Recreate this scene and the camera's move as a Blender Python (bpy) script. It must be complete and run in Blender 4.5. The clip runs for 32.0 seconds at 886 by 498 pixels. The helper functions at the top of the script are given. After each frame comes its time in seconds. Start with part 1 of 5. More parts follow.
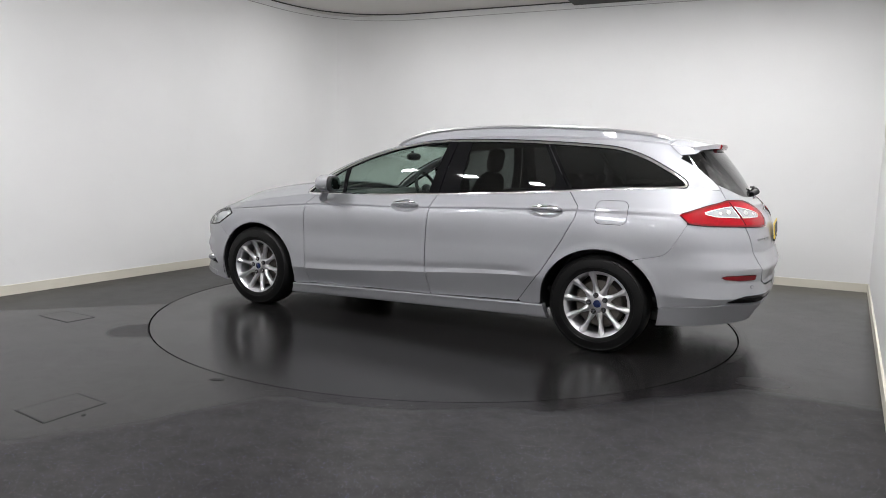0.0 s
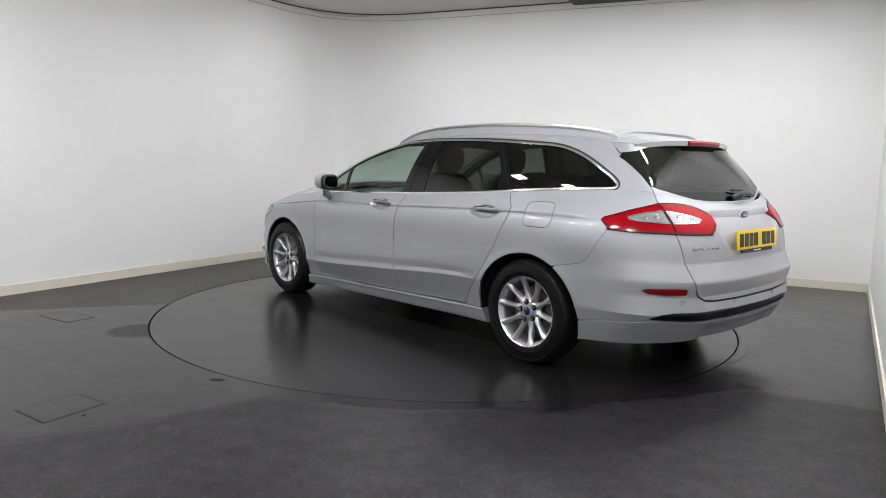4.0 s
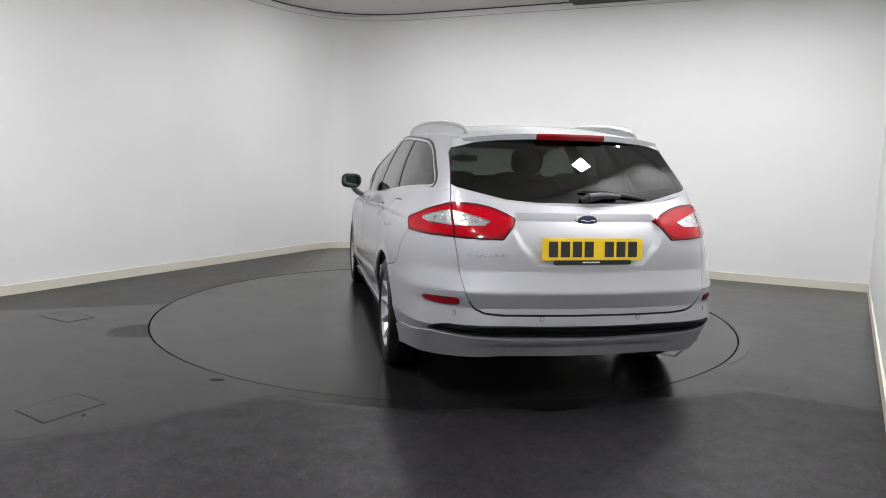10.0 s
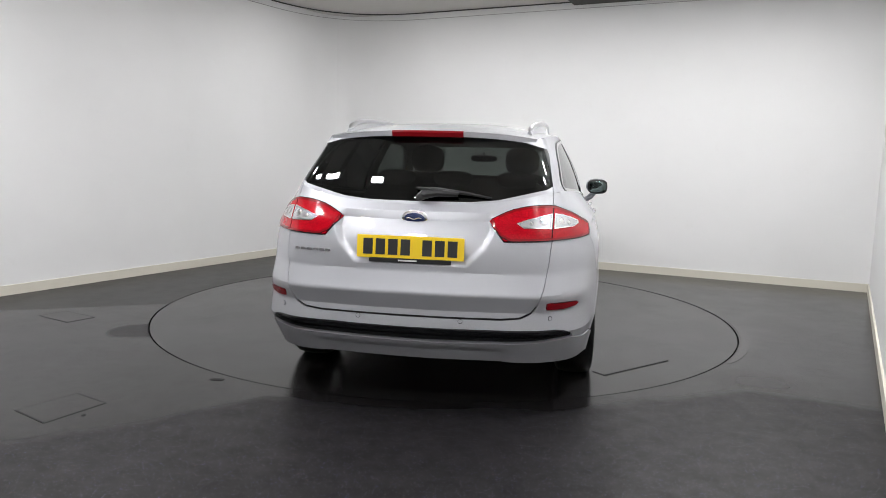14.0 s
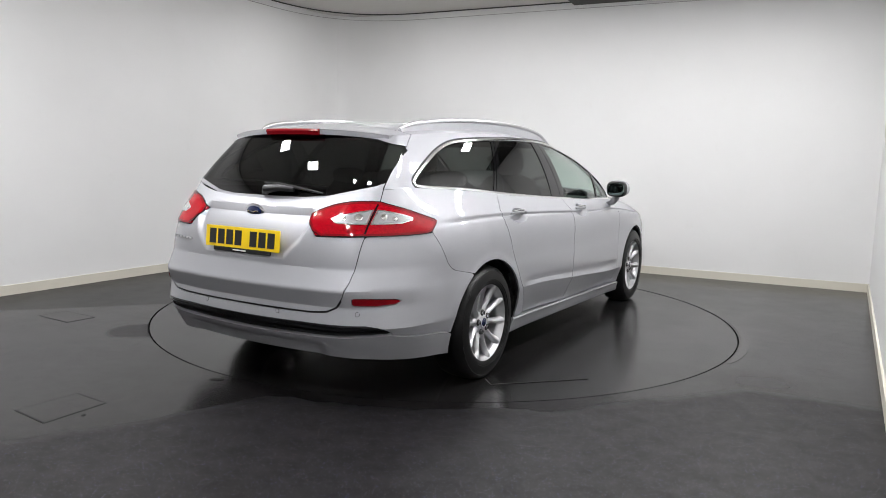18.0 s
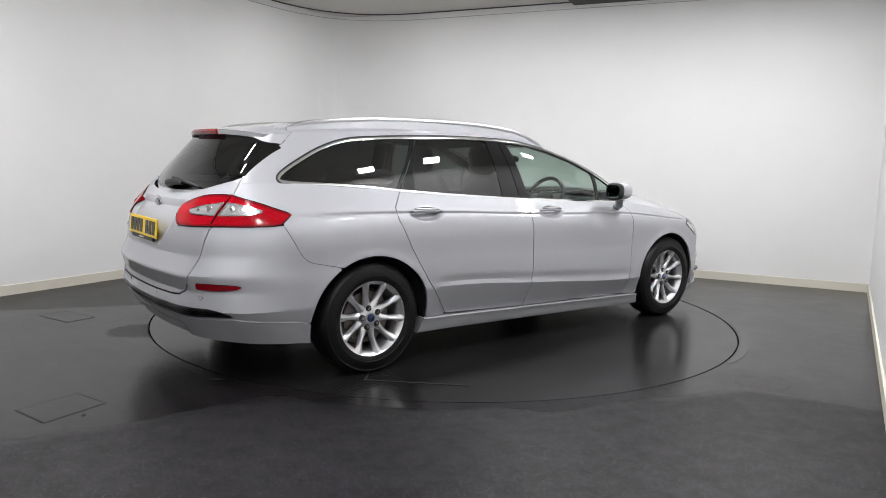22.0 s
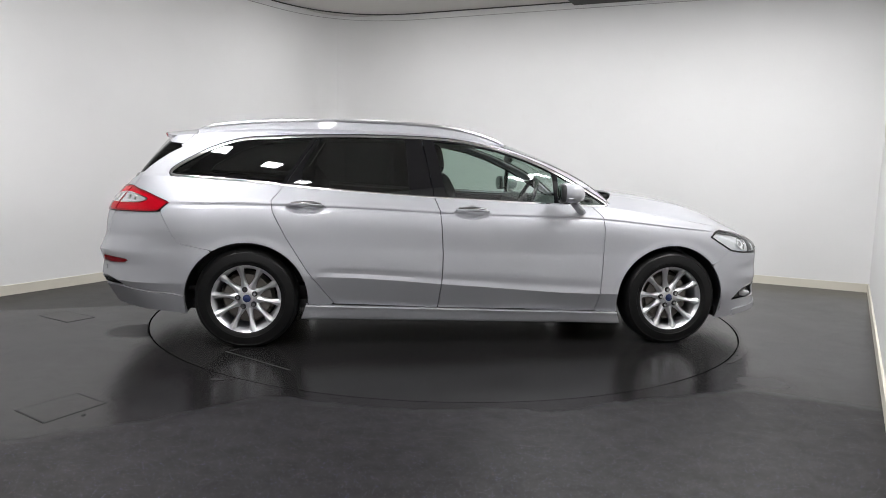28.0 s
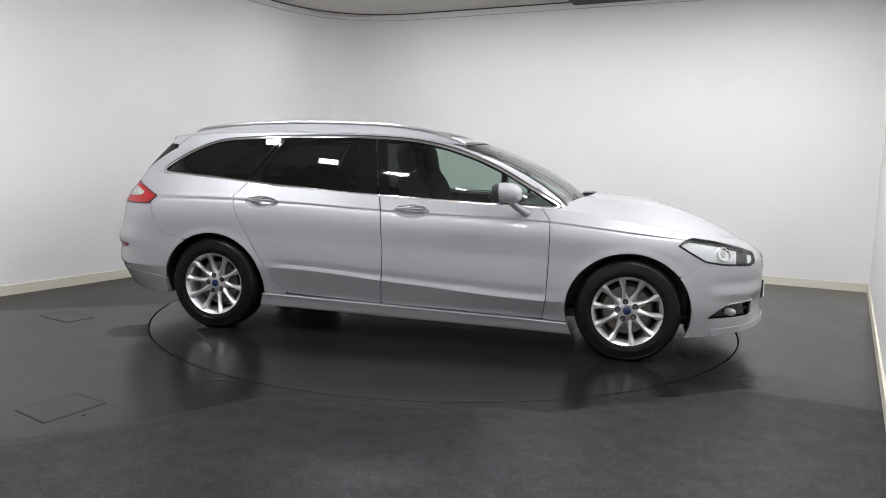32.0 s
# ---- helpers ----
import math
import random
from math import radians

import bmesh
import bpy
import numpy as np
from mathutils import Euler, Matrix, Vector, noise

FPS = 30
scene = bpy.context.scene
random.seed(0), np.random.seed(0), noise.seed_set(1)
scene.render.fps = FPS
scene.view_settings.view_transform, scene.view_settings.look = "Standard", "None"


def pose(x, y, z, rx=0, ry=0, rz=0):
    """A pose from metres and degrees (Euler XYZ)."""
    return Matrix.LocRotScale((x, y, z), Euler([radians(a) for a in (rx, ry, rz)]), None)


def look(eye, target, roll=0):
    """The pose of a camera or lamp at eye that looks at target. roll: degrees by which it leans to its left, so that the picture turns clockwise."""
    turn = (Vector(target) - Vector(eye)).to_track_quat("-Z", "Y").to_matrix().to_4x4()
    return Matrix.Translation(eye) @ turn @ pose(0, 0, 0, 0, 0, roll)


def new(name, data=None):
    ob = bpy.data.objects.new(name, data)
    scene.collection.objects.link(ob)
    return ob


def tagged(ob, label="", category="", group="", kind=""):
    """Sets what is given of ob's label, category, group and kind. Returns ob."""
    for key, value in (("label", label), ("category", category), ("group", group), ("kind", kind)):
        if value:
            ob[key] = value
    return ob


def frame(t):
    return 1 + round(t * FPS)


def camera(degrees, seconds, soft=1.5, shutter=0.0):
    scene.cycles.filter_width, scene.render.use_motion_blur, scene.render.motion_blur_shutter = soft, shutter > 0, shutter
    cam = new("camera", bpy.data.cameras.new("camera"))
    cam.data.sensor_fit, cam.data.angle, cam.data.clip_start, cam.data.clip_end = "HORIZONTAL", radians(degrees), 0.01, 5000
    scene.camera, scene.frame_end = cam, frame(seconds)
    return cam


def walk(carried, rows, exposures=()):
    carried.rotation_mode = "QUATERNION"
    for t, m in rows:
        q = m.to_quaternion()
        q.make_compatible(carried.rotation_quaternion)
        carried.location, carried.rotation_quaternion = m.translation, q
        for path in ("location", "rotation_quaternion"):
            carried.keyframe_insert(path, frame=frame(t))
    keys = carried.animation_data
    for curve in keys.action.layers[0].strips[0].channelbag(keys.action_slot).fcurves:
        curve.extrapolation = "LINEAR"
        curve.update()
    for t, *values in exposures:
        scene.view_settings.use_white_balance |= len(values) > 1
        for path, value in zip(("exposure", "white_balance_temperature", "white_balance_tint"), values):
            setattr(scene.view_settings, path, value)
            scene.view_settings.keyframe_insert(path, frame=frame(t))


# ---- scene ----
EYE = (0.0, -5.773, 1.2375)
YAW, PITCH, ROLL = math.radians(-0.18), math.radians(-7.24), 1.37
AIM = (EYE[0] + math.sin(YAW) * math.cos(PITCH), EYE[1] + math.cos(YAW) * math.cos(PITCH), EYE[2] + math.sin(PITCH))
cam = camera(64.0, 32.0, soft=0.5)
walk(cam, [(0, look(EYE, AIM, ROLL)), (32, look(EYE, AIM, ROLL))])

# ---- light ----
world = bpy.data.worlds.new("world")
scene.world = world
world.use_nodes = True
world.node_tree.nodes["Background"].inputs[0].default_value = (0.0, 0.0, 0.0, 1)
scene.view_settings.exposure = 0.0
LAMP = 190.0  # glow of a ceiling panel

# ---- materials ----
def material(name, colour, rough=0.5, metal=0.0, coat=0.0, emit=None, strength=0.0, spec=0.5):
    m = bpy.data.materials.new(name)
    m.use_nodes = True
    b = m.node_tree.nodes["Principled BSDF"]
    b.inputs["Base Color"].default_value = (*colour, 1)
    b.inputs["Roughness"].default_value = rough
    b.inputs["Metallic"].default_value = metal
    b.inputs["Specular IOR Level"].default_value = spec
    b.inputs["Coat Weight"].default_value = coat
    b.inputs["Coat Roughness"].default_value = 0.03
    if emit:
        b.inputs["Emission Color"].default_value = (*emit, 1)
        b.inputs["Emission Strength"].default_value = strength
    return m


def link(m, a, b):
    m.node_tree.links.new(a, b)


def noise_node(m, scale, detail=4.0, rough=0.5, vec=None):
    n = m.node_tree.nodes.new("ShaderNodeTexNoise")
    n.inputs["Scale"].default_value, n.inputs["Detail"].default_value, n.inputs["Roughness"].default_value = scale, detail, rough
    if vec is None:
        t = m.node_tree.nodes.new("ShaderNodeTexCoord")
        vec = t.outputs["Object"]
    link(m, vec, n.inputs["Vector"])
    return n


def ramp_node(m, fac, stops):
    r = m.node_tree.nodes.new("ShaderNodeValToRGB")
    e = r.color_ramp.elements
    while len(e) < len(stops):
        e.new(0.5)
    for k, (pos, col) in zip(e, stops):
        k.position = pos
        k.color = (*col, 1) if len(col) == 3 else col
    link(m, fac, r.inputs["Fac"])
    return r


def mix_node(m, fac, a, b, mode="MIX"):
    n = m.node_tree.nodes.new("ShaderNodeMix")
    n.data_type, n.blend_type = "RGBA", mode
    for sock, val in ((n.inputs[0], fac), (n.inputs[6], a), (n.inputs[7], b)):
        if hasattr(val, "is_linked"):
            link(m, val, sock)
        elif isinstance(val, (int, float)):
            sock.default_value = val
        else:
            sock.default_value = (*val, 1)
    return n.outputs[2]


def bump(m, height, strength, distance=0.01):
    n = m.node_tree.nodes.new("ShaderNodeBump")
    n.inputs["Strength"].default_value, n.inputs["Distance"].default_value = strength, distance
    link(m, height, n.inputs["Height"])
    link(m, n.outputs[0], m.node_tree.nodes["Principled BSDF"].inputs["Normal"])


def bsdf(m):
    return m.node_tree.nodes["Principled BSDF"]


def make_paint():
    m = material("silver_paint", (0.5, 0.51, 0.53), 0.55, 0.54, 0.75)
    fine = noise_node(m, 900, 2)
    c = ramp_node(m, fine.outputs["Fac"], [(0.3, (0.36, 0.366, 0.384)), (0.7, (0.49, 0.497, 0.522))])
    link(m, c.outputs[0], bsdf(m).inputs["Base Color"])
    dirt = noise_node(m, 5, 5)
    r = ramp_node(m, dirt.outputs["Fac"], [(0.3, (0.54, 0.54, 0.54)), (0.75, (0.59, 0.59, 0.59))])
    link(m, r.outputs[0], bsdf(m).inputs["Roughness"])
    return m


def make_wall():
    m = material("white_wall", (0.8, 0.8, 0.79), 0.6)
    big = noise_node(m, 0.7, 4)
    c = ramp_node(m, big.outputs["Fac"], [(0.3, (0.74, 0.74, 0.73)), (0.7, (0.8, 0.8, 0.79))])
    scuff = noise_node(m, 3.0, 8, 0.7)
    sc = ramp_node(m, scuff.outputs["Fac"], [(0.62, (0, 0, 0)), (0.8, (0.35, 0.35, 0.35))])
    link(m, mix_node(m, sc.outputs[0], c.outputs[0], (0.66, 0.65, 0.62)), bsdf(m).inputs["Base Color"])
    fine = noise_node(m, 180, 3)
    bump(m, fine.outputs["Fac"], 0.12, 0.002)
    return m


def math_node(m, op, a, b=0.0, clamp=False):
    n = m.node_tree.nodes.new("ShaderNodeMath")
    n.operation, n.use_clamp = op, clamp
    for sock, val in ((n.inputs[0], a), (n.inputs[1], b)):
        if hasattr(val, "is_linked"):
            link(m, val, sock)
        else:
            sock.default_value = val
    return n.outputs[0]


# Where the mopped, glossy vinyl ends towards the near side: (x, y).
MOP_NEAR = ((-4.0, -3.75), (-1.82, -2.82), (-1.4, -2.58), (-0.91, -2.2), (-0.3, -2.33), (0.5, -2.33), (1.1, -2.12), (1.69, -1.9), (2.4, -2.2), (4.0, -3.0))


def make_floor(name, base, rough_lo, rough_hi, specks):
    m = material(name, base, 0.3, 0.0, 0.0)
    dark = tuple(v * 0.8 for v in base)
    light = tuple(v * 1.25 for v in base)
    big = noise_node(m, 1.3, 6, 0.6)
    col = ramp_node(m, big.outputs["Fac"], [(0.3, dark), (0.75, light)]).outputs[0]
    t = m.node_tree.nodes.new("ShaderNodeTexCoord")
    wear = noise_node(m, 1.6, 5, 0.5)
    gloss = ramp_node(m, wear.outputs["Fac"], [(0.3, (rough_lo,) * 3), (0.72, (rough_hi,) * 3)]).outputs[0]
    if specks:
        xyz = m.node_tree.nodes.new("ShaderNodeSeparateXYZ")
        link(m, t.outputs["Object"], xyz.inputs[0])
        x, y = xyz.outputs[0], xyz.outputs[1]
        wob = noise_node(m, 2.2, 6, 0.62)
        shift = math_node(m, "MULTIPLY", math_node(m, "SUBTRACT", wob.outputs["Fac"], 0.5), 0.22)
        # how far this side of the mopped edge
        edge = ramp_node(m, math_node(m, "MULTIPLY_ADD", x, 0.125), [((px + 4) / 8, (py / -4,) * 3) for px, py in MOP_NEAR])
        edge.inputs["Fac"].links[0].from_node.inputs[2].default_value = 0.5
        near = math_node(m, "SUBTRACT", math_node(m, "MULTIPLY", edge.outputs[0], -4.0), math_node(m, "ADD", y, shift))
        unmopped = ramp_node(m, near, [(0.0, (0, 0, 0)), (0.11, (1, 1, 1))]).outputs[0]
        # dusty strip along the foot of the wall
        foot = math_node(m, "SUBTRACT", math_node(m, "ADD", y, math_node(m, "MULTIPLY", shift, 0.35)), math_node(m, "MULTIPLY_ADD", x, 0.36))
        foot.node.inputs[1].links[0].from_node.inputs[2].default_value = 0.74
        strip = ramp_node(m, foot, [(0.0, (0, 0, 0)), (0.05, (1, 1, 1))]).outputs[0]
        strip = math_node(m, "MULTIPLY", strip, ramp_node(m, math_node(m, "MULTIPLY", x, -0.5), [(0.72, (0, 0, 0)), (0.9, (1, 1, 1))]).outputs[0])
        dull = math_node(m, "MAXIMUM", unmopped, math_node(m, "MULTIPLY", strip, 0.6))
        # crescents and blotches the mop has missed
        for place, inner, outer, k in (((-2.06, -0.90, 0), 0.19, 0.24, 0.8), ((0.85, -2.42, 0), 0.1, 0.5, 0.4), ((1.9, -1.75, 0), 0.1, 0.3, 0.35)):
            far = m.node_tree.nodes.new("ShaderNodeVectorMath")
            far.operation = "DISTANCE"
            far.inputs[1].default_value = place
            drift = noise_node(m, 4.0, 4)
            link(m, mix_node(m, 0.12, t.outputs["Object"], drift.outputs["Color"], "ADD"), far.inputs[0])
            dull = math_node(m, "MAXIMUM", dull, ramp_node(m, far.outputs["Value"], [(inner, (k,) * 3), (outer, (0, 0, 0))]).outputs[0])
        gloss = mix_node(m, dull, gloss, (0.43, 0.43, 0.43))
        col = mix_node(m, math_node(m, "MULTIPLY", dull, 0.35), col, dark)
        # mottled dirt in the dull part
        grime = noise_node(m, 7.0, 8, 0.7)
        gr = ramp_node(m, grime.outputs["Fac"], [(0.42, (0, 0, 0)), (0.62, (0.75, 0.75, 0.75))])
        col = mix_node(m, math_node(m, "MULTIPLY", gr.outputs[0], unmopped), col, tuple(v * 0.55 for v in base))
        for scale, keep, strength in ((150, 0.7, 0.75), (85, 0.84, 0.75)):
            v = m.node_tree.nodes.new("ShaderNodeTexVoronoi")
            v.inputs["Scale"].default_value = scale
            link(m, t.outputs["Object"], v.inputs["Vector"])
            dot = ramp_node(m, v.outputs["Distance"], [(0.16, (1, 1, 1)), (0.3, (0, 0, 0))])
            pick = m.node_tree.nodes.new("ShaderNodeSeparateColor")
            link(m, v.outputs["Color"], pick.inputs[0])
            sel = ramp_node(m, pick.outputs[0], [(keep, (0, 0, 0)), (min(keep + 0.12, 0.99), (1, 1, 1))])
            hue = ramp_node(m, pick.outputs[1], [(0.0, (0.12, 0.13, 0.42)), (0.35, (0.36, 0.36, 0.44)), (0.75, (0.16, 0.16, 0.2)), (1.0, (0.28, 0.17, 0.15))])
            f = math_node(m, "MULTIPLY", dot.outputs[0], sel.outputs[0])
            f = math_node(m, "MULTIPLY", f, math_node(m, "MULTIPLY_ADD", unmopped, 0.9 * strength))
            f.node.inputs[1].links[0].from_node.inputs[2].default_value = 0.1
            col = mix_node(m, f, col, hue.outputs[0])
    link(m, col, bsdf(m).inputs["Base Color"])
    smear = noise_node(m, 5.0, 5, 0.55)
    sm = ramp_node(m, smear.outputs["Fac"], [(0.4, (0, 0, 0)), (0.75, (0.03, 0.03, 0.03))])
    link(m, mix_node(m, 1.0, gloss, sm.outputs[0], "ADD"), bsdf(m).inputs["Roughness"])
    bsdf(m).inputs["Specular IOR Level"].default_value = 0.34
    if specks:
        film = noise_node(m, 9.0, 9, 0.72)
        patchy = ramp_node(m, film.outputs["Fac"], [(0.36, (0.19, 0.19, 0.19)), (0.62, (0.32, 0.32, 0.32))]).outputs[0]
        link(m, mix_node(m, math_node(m, "MULTIPLY_ADD", unmopped, 0.75), (0.25, 0.25, 0.25), patchy), bsdf(m).inputs["Specular IOR Level"])
    fine = noise_node(m, 260, 3)
    bump(m, fine.outputs["Fac"], 0.08 if specks else 0.02, 0.002)
    return m


def make_glass(name, tint):
    m = bpy.data.materials.new(name)
    m.use_nodes = True
    nt = m.node_tree
    nt.nodes.remove(nt.nodes["Principled BSDF"])
    tr, gl = nt.nodes.new("ShaderNodeBsdfTransparent"), nt.nodes.new("ShaderNodeBsdfGlossy")
    lw, mx = nt.nodes.new("ShaderNodeLayerWeight"), nt.nodes.new("ShaderNodeMixShader")
    pw, fr = nt.nodes.new("ShaderNodeMath"), nt.nodes.new("ShaderNodeMath")
    tr.inputs[0].default_value = (*tint, 1)
    gl.inputs["Roughness"].default_value = 0.015
    gl.inputs["Color"].default_value = (0.95, 0.95, 0.95, 1)
    lw.inputs["Blend"].default_value = 0.5
    pw.operation, fr.operation = "POWER", "MULTIPLY_ADD"
    pw.inputs[1].default_value, fr.inputs[1].default_value, fr.inputs[2].default_value = 5.0, 0.935, 0.065
    nt.links.new(lw.outputs["Facing"], pw.inputs[0])
    nt.links.new(pw.outputs[0], fr.inputs[0])
    nt.links.new(fr.outputs[0], mx.inputs[0])
    nt.links.new(tr.outputs[0], mx.inputs[1])
    nt.links.new(gl.outputs[0], mx.inputs[2])
    nt.links.new(mx.outputs[0], nt.nodes["Material Output"].inputs[0])
    return m


PAINT = make_paint()
WALL = make_wall()
FLOOR = make_floor("speckled_vinyl", (0.0095, 0.0086, 0.009), 0.18, 0.225, True)
TABLE = make_floor("turntable_vinyl", (0.0115, 0.011, 0.011), 0.18, 0.235, False)
CEIL = material("ceiling_paint", (0.62, 0.6, 0.57), 0.8)
SKIRT = material("cream_skirting", (0.66, 0.63, 0.54), 0.5)
GAP = material("dark_gap", (0.01, 0.01, 0.01), 0.8)
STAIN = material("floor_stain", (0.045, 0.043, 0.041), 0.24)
PLASTIC = material("black_plastic", (0.012, 0.012, 0.013), 0.45)
GLOSSBLACK = material("gloss_black", (0.006, 0.006, 0.007), 0.05, 0, 0, None, 0, 0.4)
RUBBER = material("tyre_rubber", (0.0045, 0.0045, 0.0045), 0.4, 0, 0, None, 0, 0.25)
CHROME = material("chrome", (0.8, 0.8, 0.8), 0.12, 1.0)
ALLOY = material("alloy", (0.62, 0.62, 0.635), 0.3, 0.85, 0.5)
STEEL = material("brake_steel", (0.16, 0.145, 0.13), 0.45, 0.8)
RAIL = material("satin_aluminium", (0.6, 0.6, 0.61), 0.3, 0.95)
REDLENS = material("red_lens", (0.4, 0.004, 0.012), 0.1, 0.0, 0.0, None, 0, 0.28)
_cell = REDLENS.node_tree.nodes.new("ShaderNodeTexVoronoi")
_cell.inputs["Scale"].default_value = 110
link(REDLENS, REDLENS.node_tree.nodes.new("ShaderNodeTexCoord").outputs["Object"], _cell.inputs["Vector"])
link(REDLENS, ramp_node(REDLENS, _cell.outputs["Distance"], [(0.1, (0.46, 0.003, 0.012)), (0.8, (0.3, 0.001, 0.007))]).outputs[0], bsdf(REDLENS).inputs["Base Color"])
bump(REDLENS, _cell.outputs["Distance"], 0.04, 0.002)
REDDARK = material("dark_red_lens", (0.2, 0.004, 0.008), 0.12, 0.0, 0.0, None, 0, 0.4)
WHITELENS = material("clear_lens", (0.52, 0.52, 0.53), 0.16, 0.55, 0.9)
_rib = WHITELENS.node_tree.nodes.new("ShaderNodeTexVoronoi")
_rib.inputs["Scale"].default_value = 38
link(WHITELENS, WHITELENS.node_tree.nodes.new("ShaderNodeTexCoord").outputs["Object"], _rib.inputs["Vector"])
bump(WHITELENS, _rib.outputs["Distance"], 0.16, 0.006)
GLASSDARK = make_glass("privacy_glass", (0.092, 0.098, 0.096))
GLASSGREEN = make_glass("green_glass", (0.64, 0.74, 0.69))
CLEAR = make_glass("lamp_cover", (0.93, 0.94, 0.94))
YELLOW = material("yellow_plate", (0.86, 0.6, 0.01), 0.35)
INK = material("plate_ink", (0.015, 0.015, 0.015), 0.4)
BLUE = material("badge_blue", (0.012, 0.025, 0.1), 0.15, 0.3, 1.0)
CLOTH = material("seat_cloth", (0.009, 0.009, 0.01), 0.9, 0, 0, None, 0, 0.2)
TRIM = material("inner_trim", (0.025, 0.025, 0.026), 0.6)
HEADLINER = material("headliner", (0.4, 0.39, 0.37), 0.9)
GLOW = material("panel_glow", (0.9, 0.9, 0.9), 0.5, 0, 0, (0.992, 0.985, 1.008), LAMP)
LAMPSILVER = material("lamp_housing", (0.74, 0.75, 0.76), 0.3, 0.35)
DRL = material("daytime_lamp", (0.85, 0.87, 0.9), 0.2, 0.0, 1.0)
MIRROR = material("mirror_glass", (0.12, 0.15, 0.145), 0.03, 1.0)
PLATEWHITE = material("white_plate", (0.75, 0.75, 0.73), 0.35)
GAPSHADE = material("gap_shade", (0.06, 0.058, 0.055), 0.7)
TRIMGREY = material("grey_trim", (0.42, 0.41, 0.4), 0.6)
JOINT = material("lid_joint", (0.018, 0.018, 0.018), 0.6)
NUT = material("wheel_nut", (0.45, 0.45, 0.46), 0.2, 1.0)
BOUNCEWALL = material("bounce_wall", (0.82, 0.82, 0.82), 0.8)

# ---- room ----
def thing(name, label, category, group="", kind="", m=None):
    ob = tagged(new(name), label, category, group, kind)
    if m is not None:
        ob.matrix_basis = m
    return ob


def finish(bm, name, mat, parent=None, label="", smooth=True, angle=35):
    me = bpy.data.meshes.new(name)
    bm.to_mesh(me)
    bm.free()
    me.materials.append(mat)
    if smooth:
        me.polygons.foreach_set("use_smooth", [True] * len(me.polygons))
        me.set_sharp_from_angle(angle=radians(angle))
    ob = new(name, me)
    if parent is not None:
        ob.parent = parent
    if label:
        tagged(ob, label)
    return ob


def part(name, bm, mat, parent, label=""):
    return finish(bm, name, mat, parent, label, angle=17 if mat is PAINT else 35)


def box(bm, size, m=None, bevel=0.0):
    r = bmesh.ops.create_cube(bm, size=1.0)
    vs = r["verts"]
    bmesh.ops.scale(bm, vec=size, verts=vs)
    if bevel:
        es = list({e for v in vs for e in v.link_edges})
        b = bmesh.ops.bevel(bm, geom=es, offset=bevel, segments=2, affect="EDGES")
        vs = list({v for v in bm.verts if v.is_valid and v in set(b["verts"]) | set(x for x in vs if x.is_valid)})
    if m is not None:
        bmesh.ops.transform(bm, matrix=m, verts=vs)
    return bm


def prism(bm, pts, z0, z1):
    """An upright prism over a plan polygon."""
    lo = [bm.verts.new((x, y, z0)) for x, y in pts]
    hi = [bm.verts.new((x, y, z1)) for x, y in pts]
    n = len(pts)
    bm.faces.new(list(reversed(lo)))
    bm.faces.new(hi)
    for i in range(n):
        bm.faces.new((lo[i], lo[(i + 1) % n], hi[(i + 1) % n], hi[i]))
    bmesh.ops.recalc_face_normals(bm, faces=bm.faces)
    return bm


def strip_pts(line, thick):
    """Plan polygon of a band of the given thickness to the left of a polyline."""
    out = []
    for i, p in enumerate(line):
        a, b = line[max(i - 1, 0)], line[min(i + 1, len(line) - 1)]
        d = (Vector(b) - Vector(a)).normalized()
        out.append((p[0] - d.y * thick, p[1] + d.x * thick))
    return list(line) + out[::-1]


CEIL_Z = 3.06
U_LEFT = Vector((0.4975, 0.8675))       # along the long walls
U_BACK = Vector((-0.8675, 0.4975)) * -1  # along the back wall, to the side wall
CORNER = Vector((-1.50, 4.00))           # where left and back walls would meet
SIDE = Vector((4.29, 1.31))              # where back and side walls meet


def corner_line(r=0.55, n=9):
    """The back corner, rounded."""
    a, b = CORNER - U_LEFT * r, SIDE - CORNER
    b = CORNER + b.normalized() * r
    return [((1 - t) ** 2 * a + 2 * t * (1 - t) * CORNER + t * t * b)[:] for t in [i / n for i in range(n + 1)]]


LEFT_END = CORNER - U_LEFT * 11.5
SIDE_END = SIDE - Vector((0.4905, 0.8714)) * 9.0
arc = corner_line()


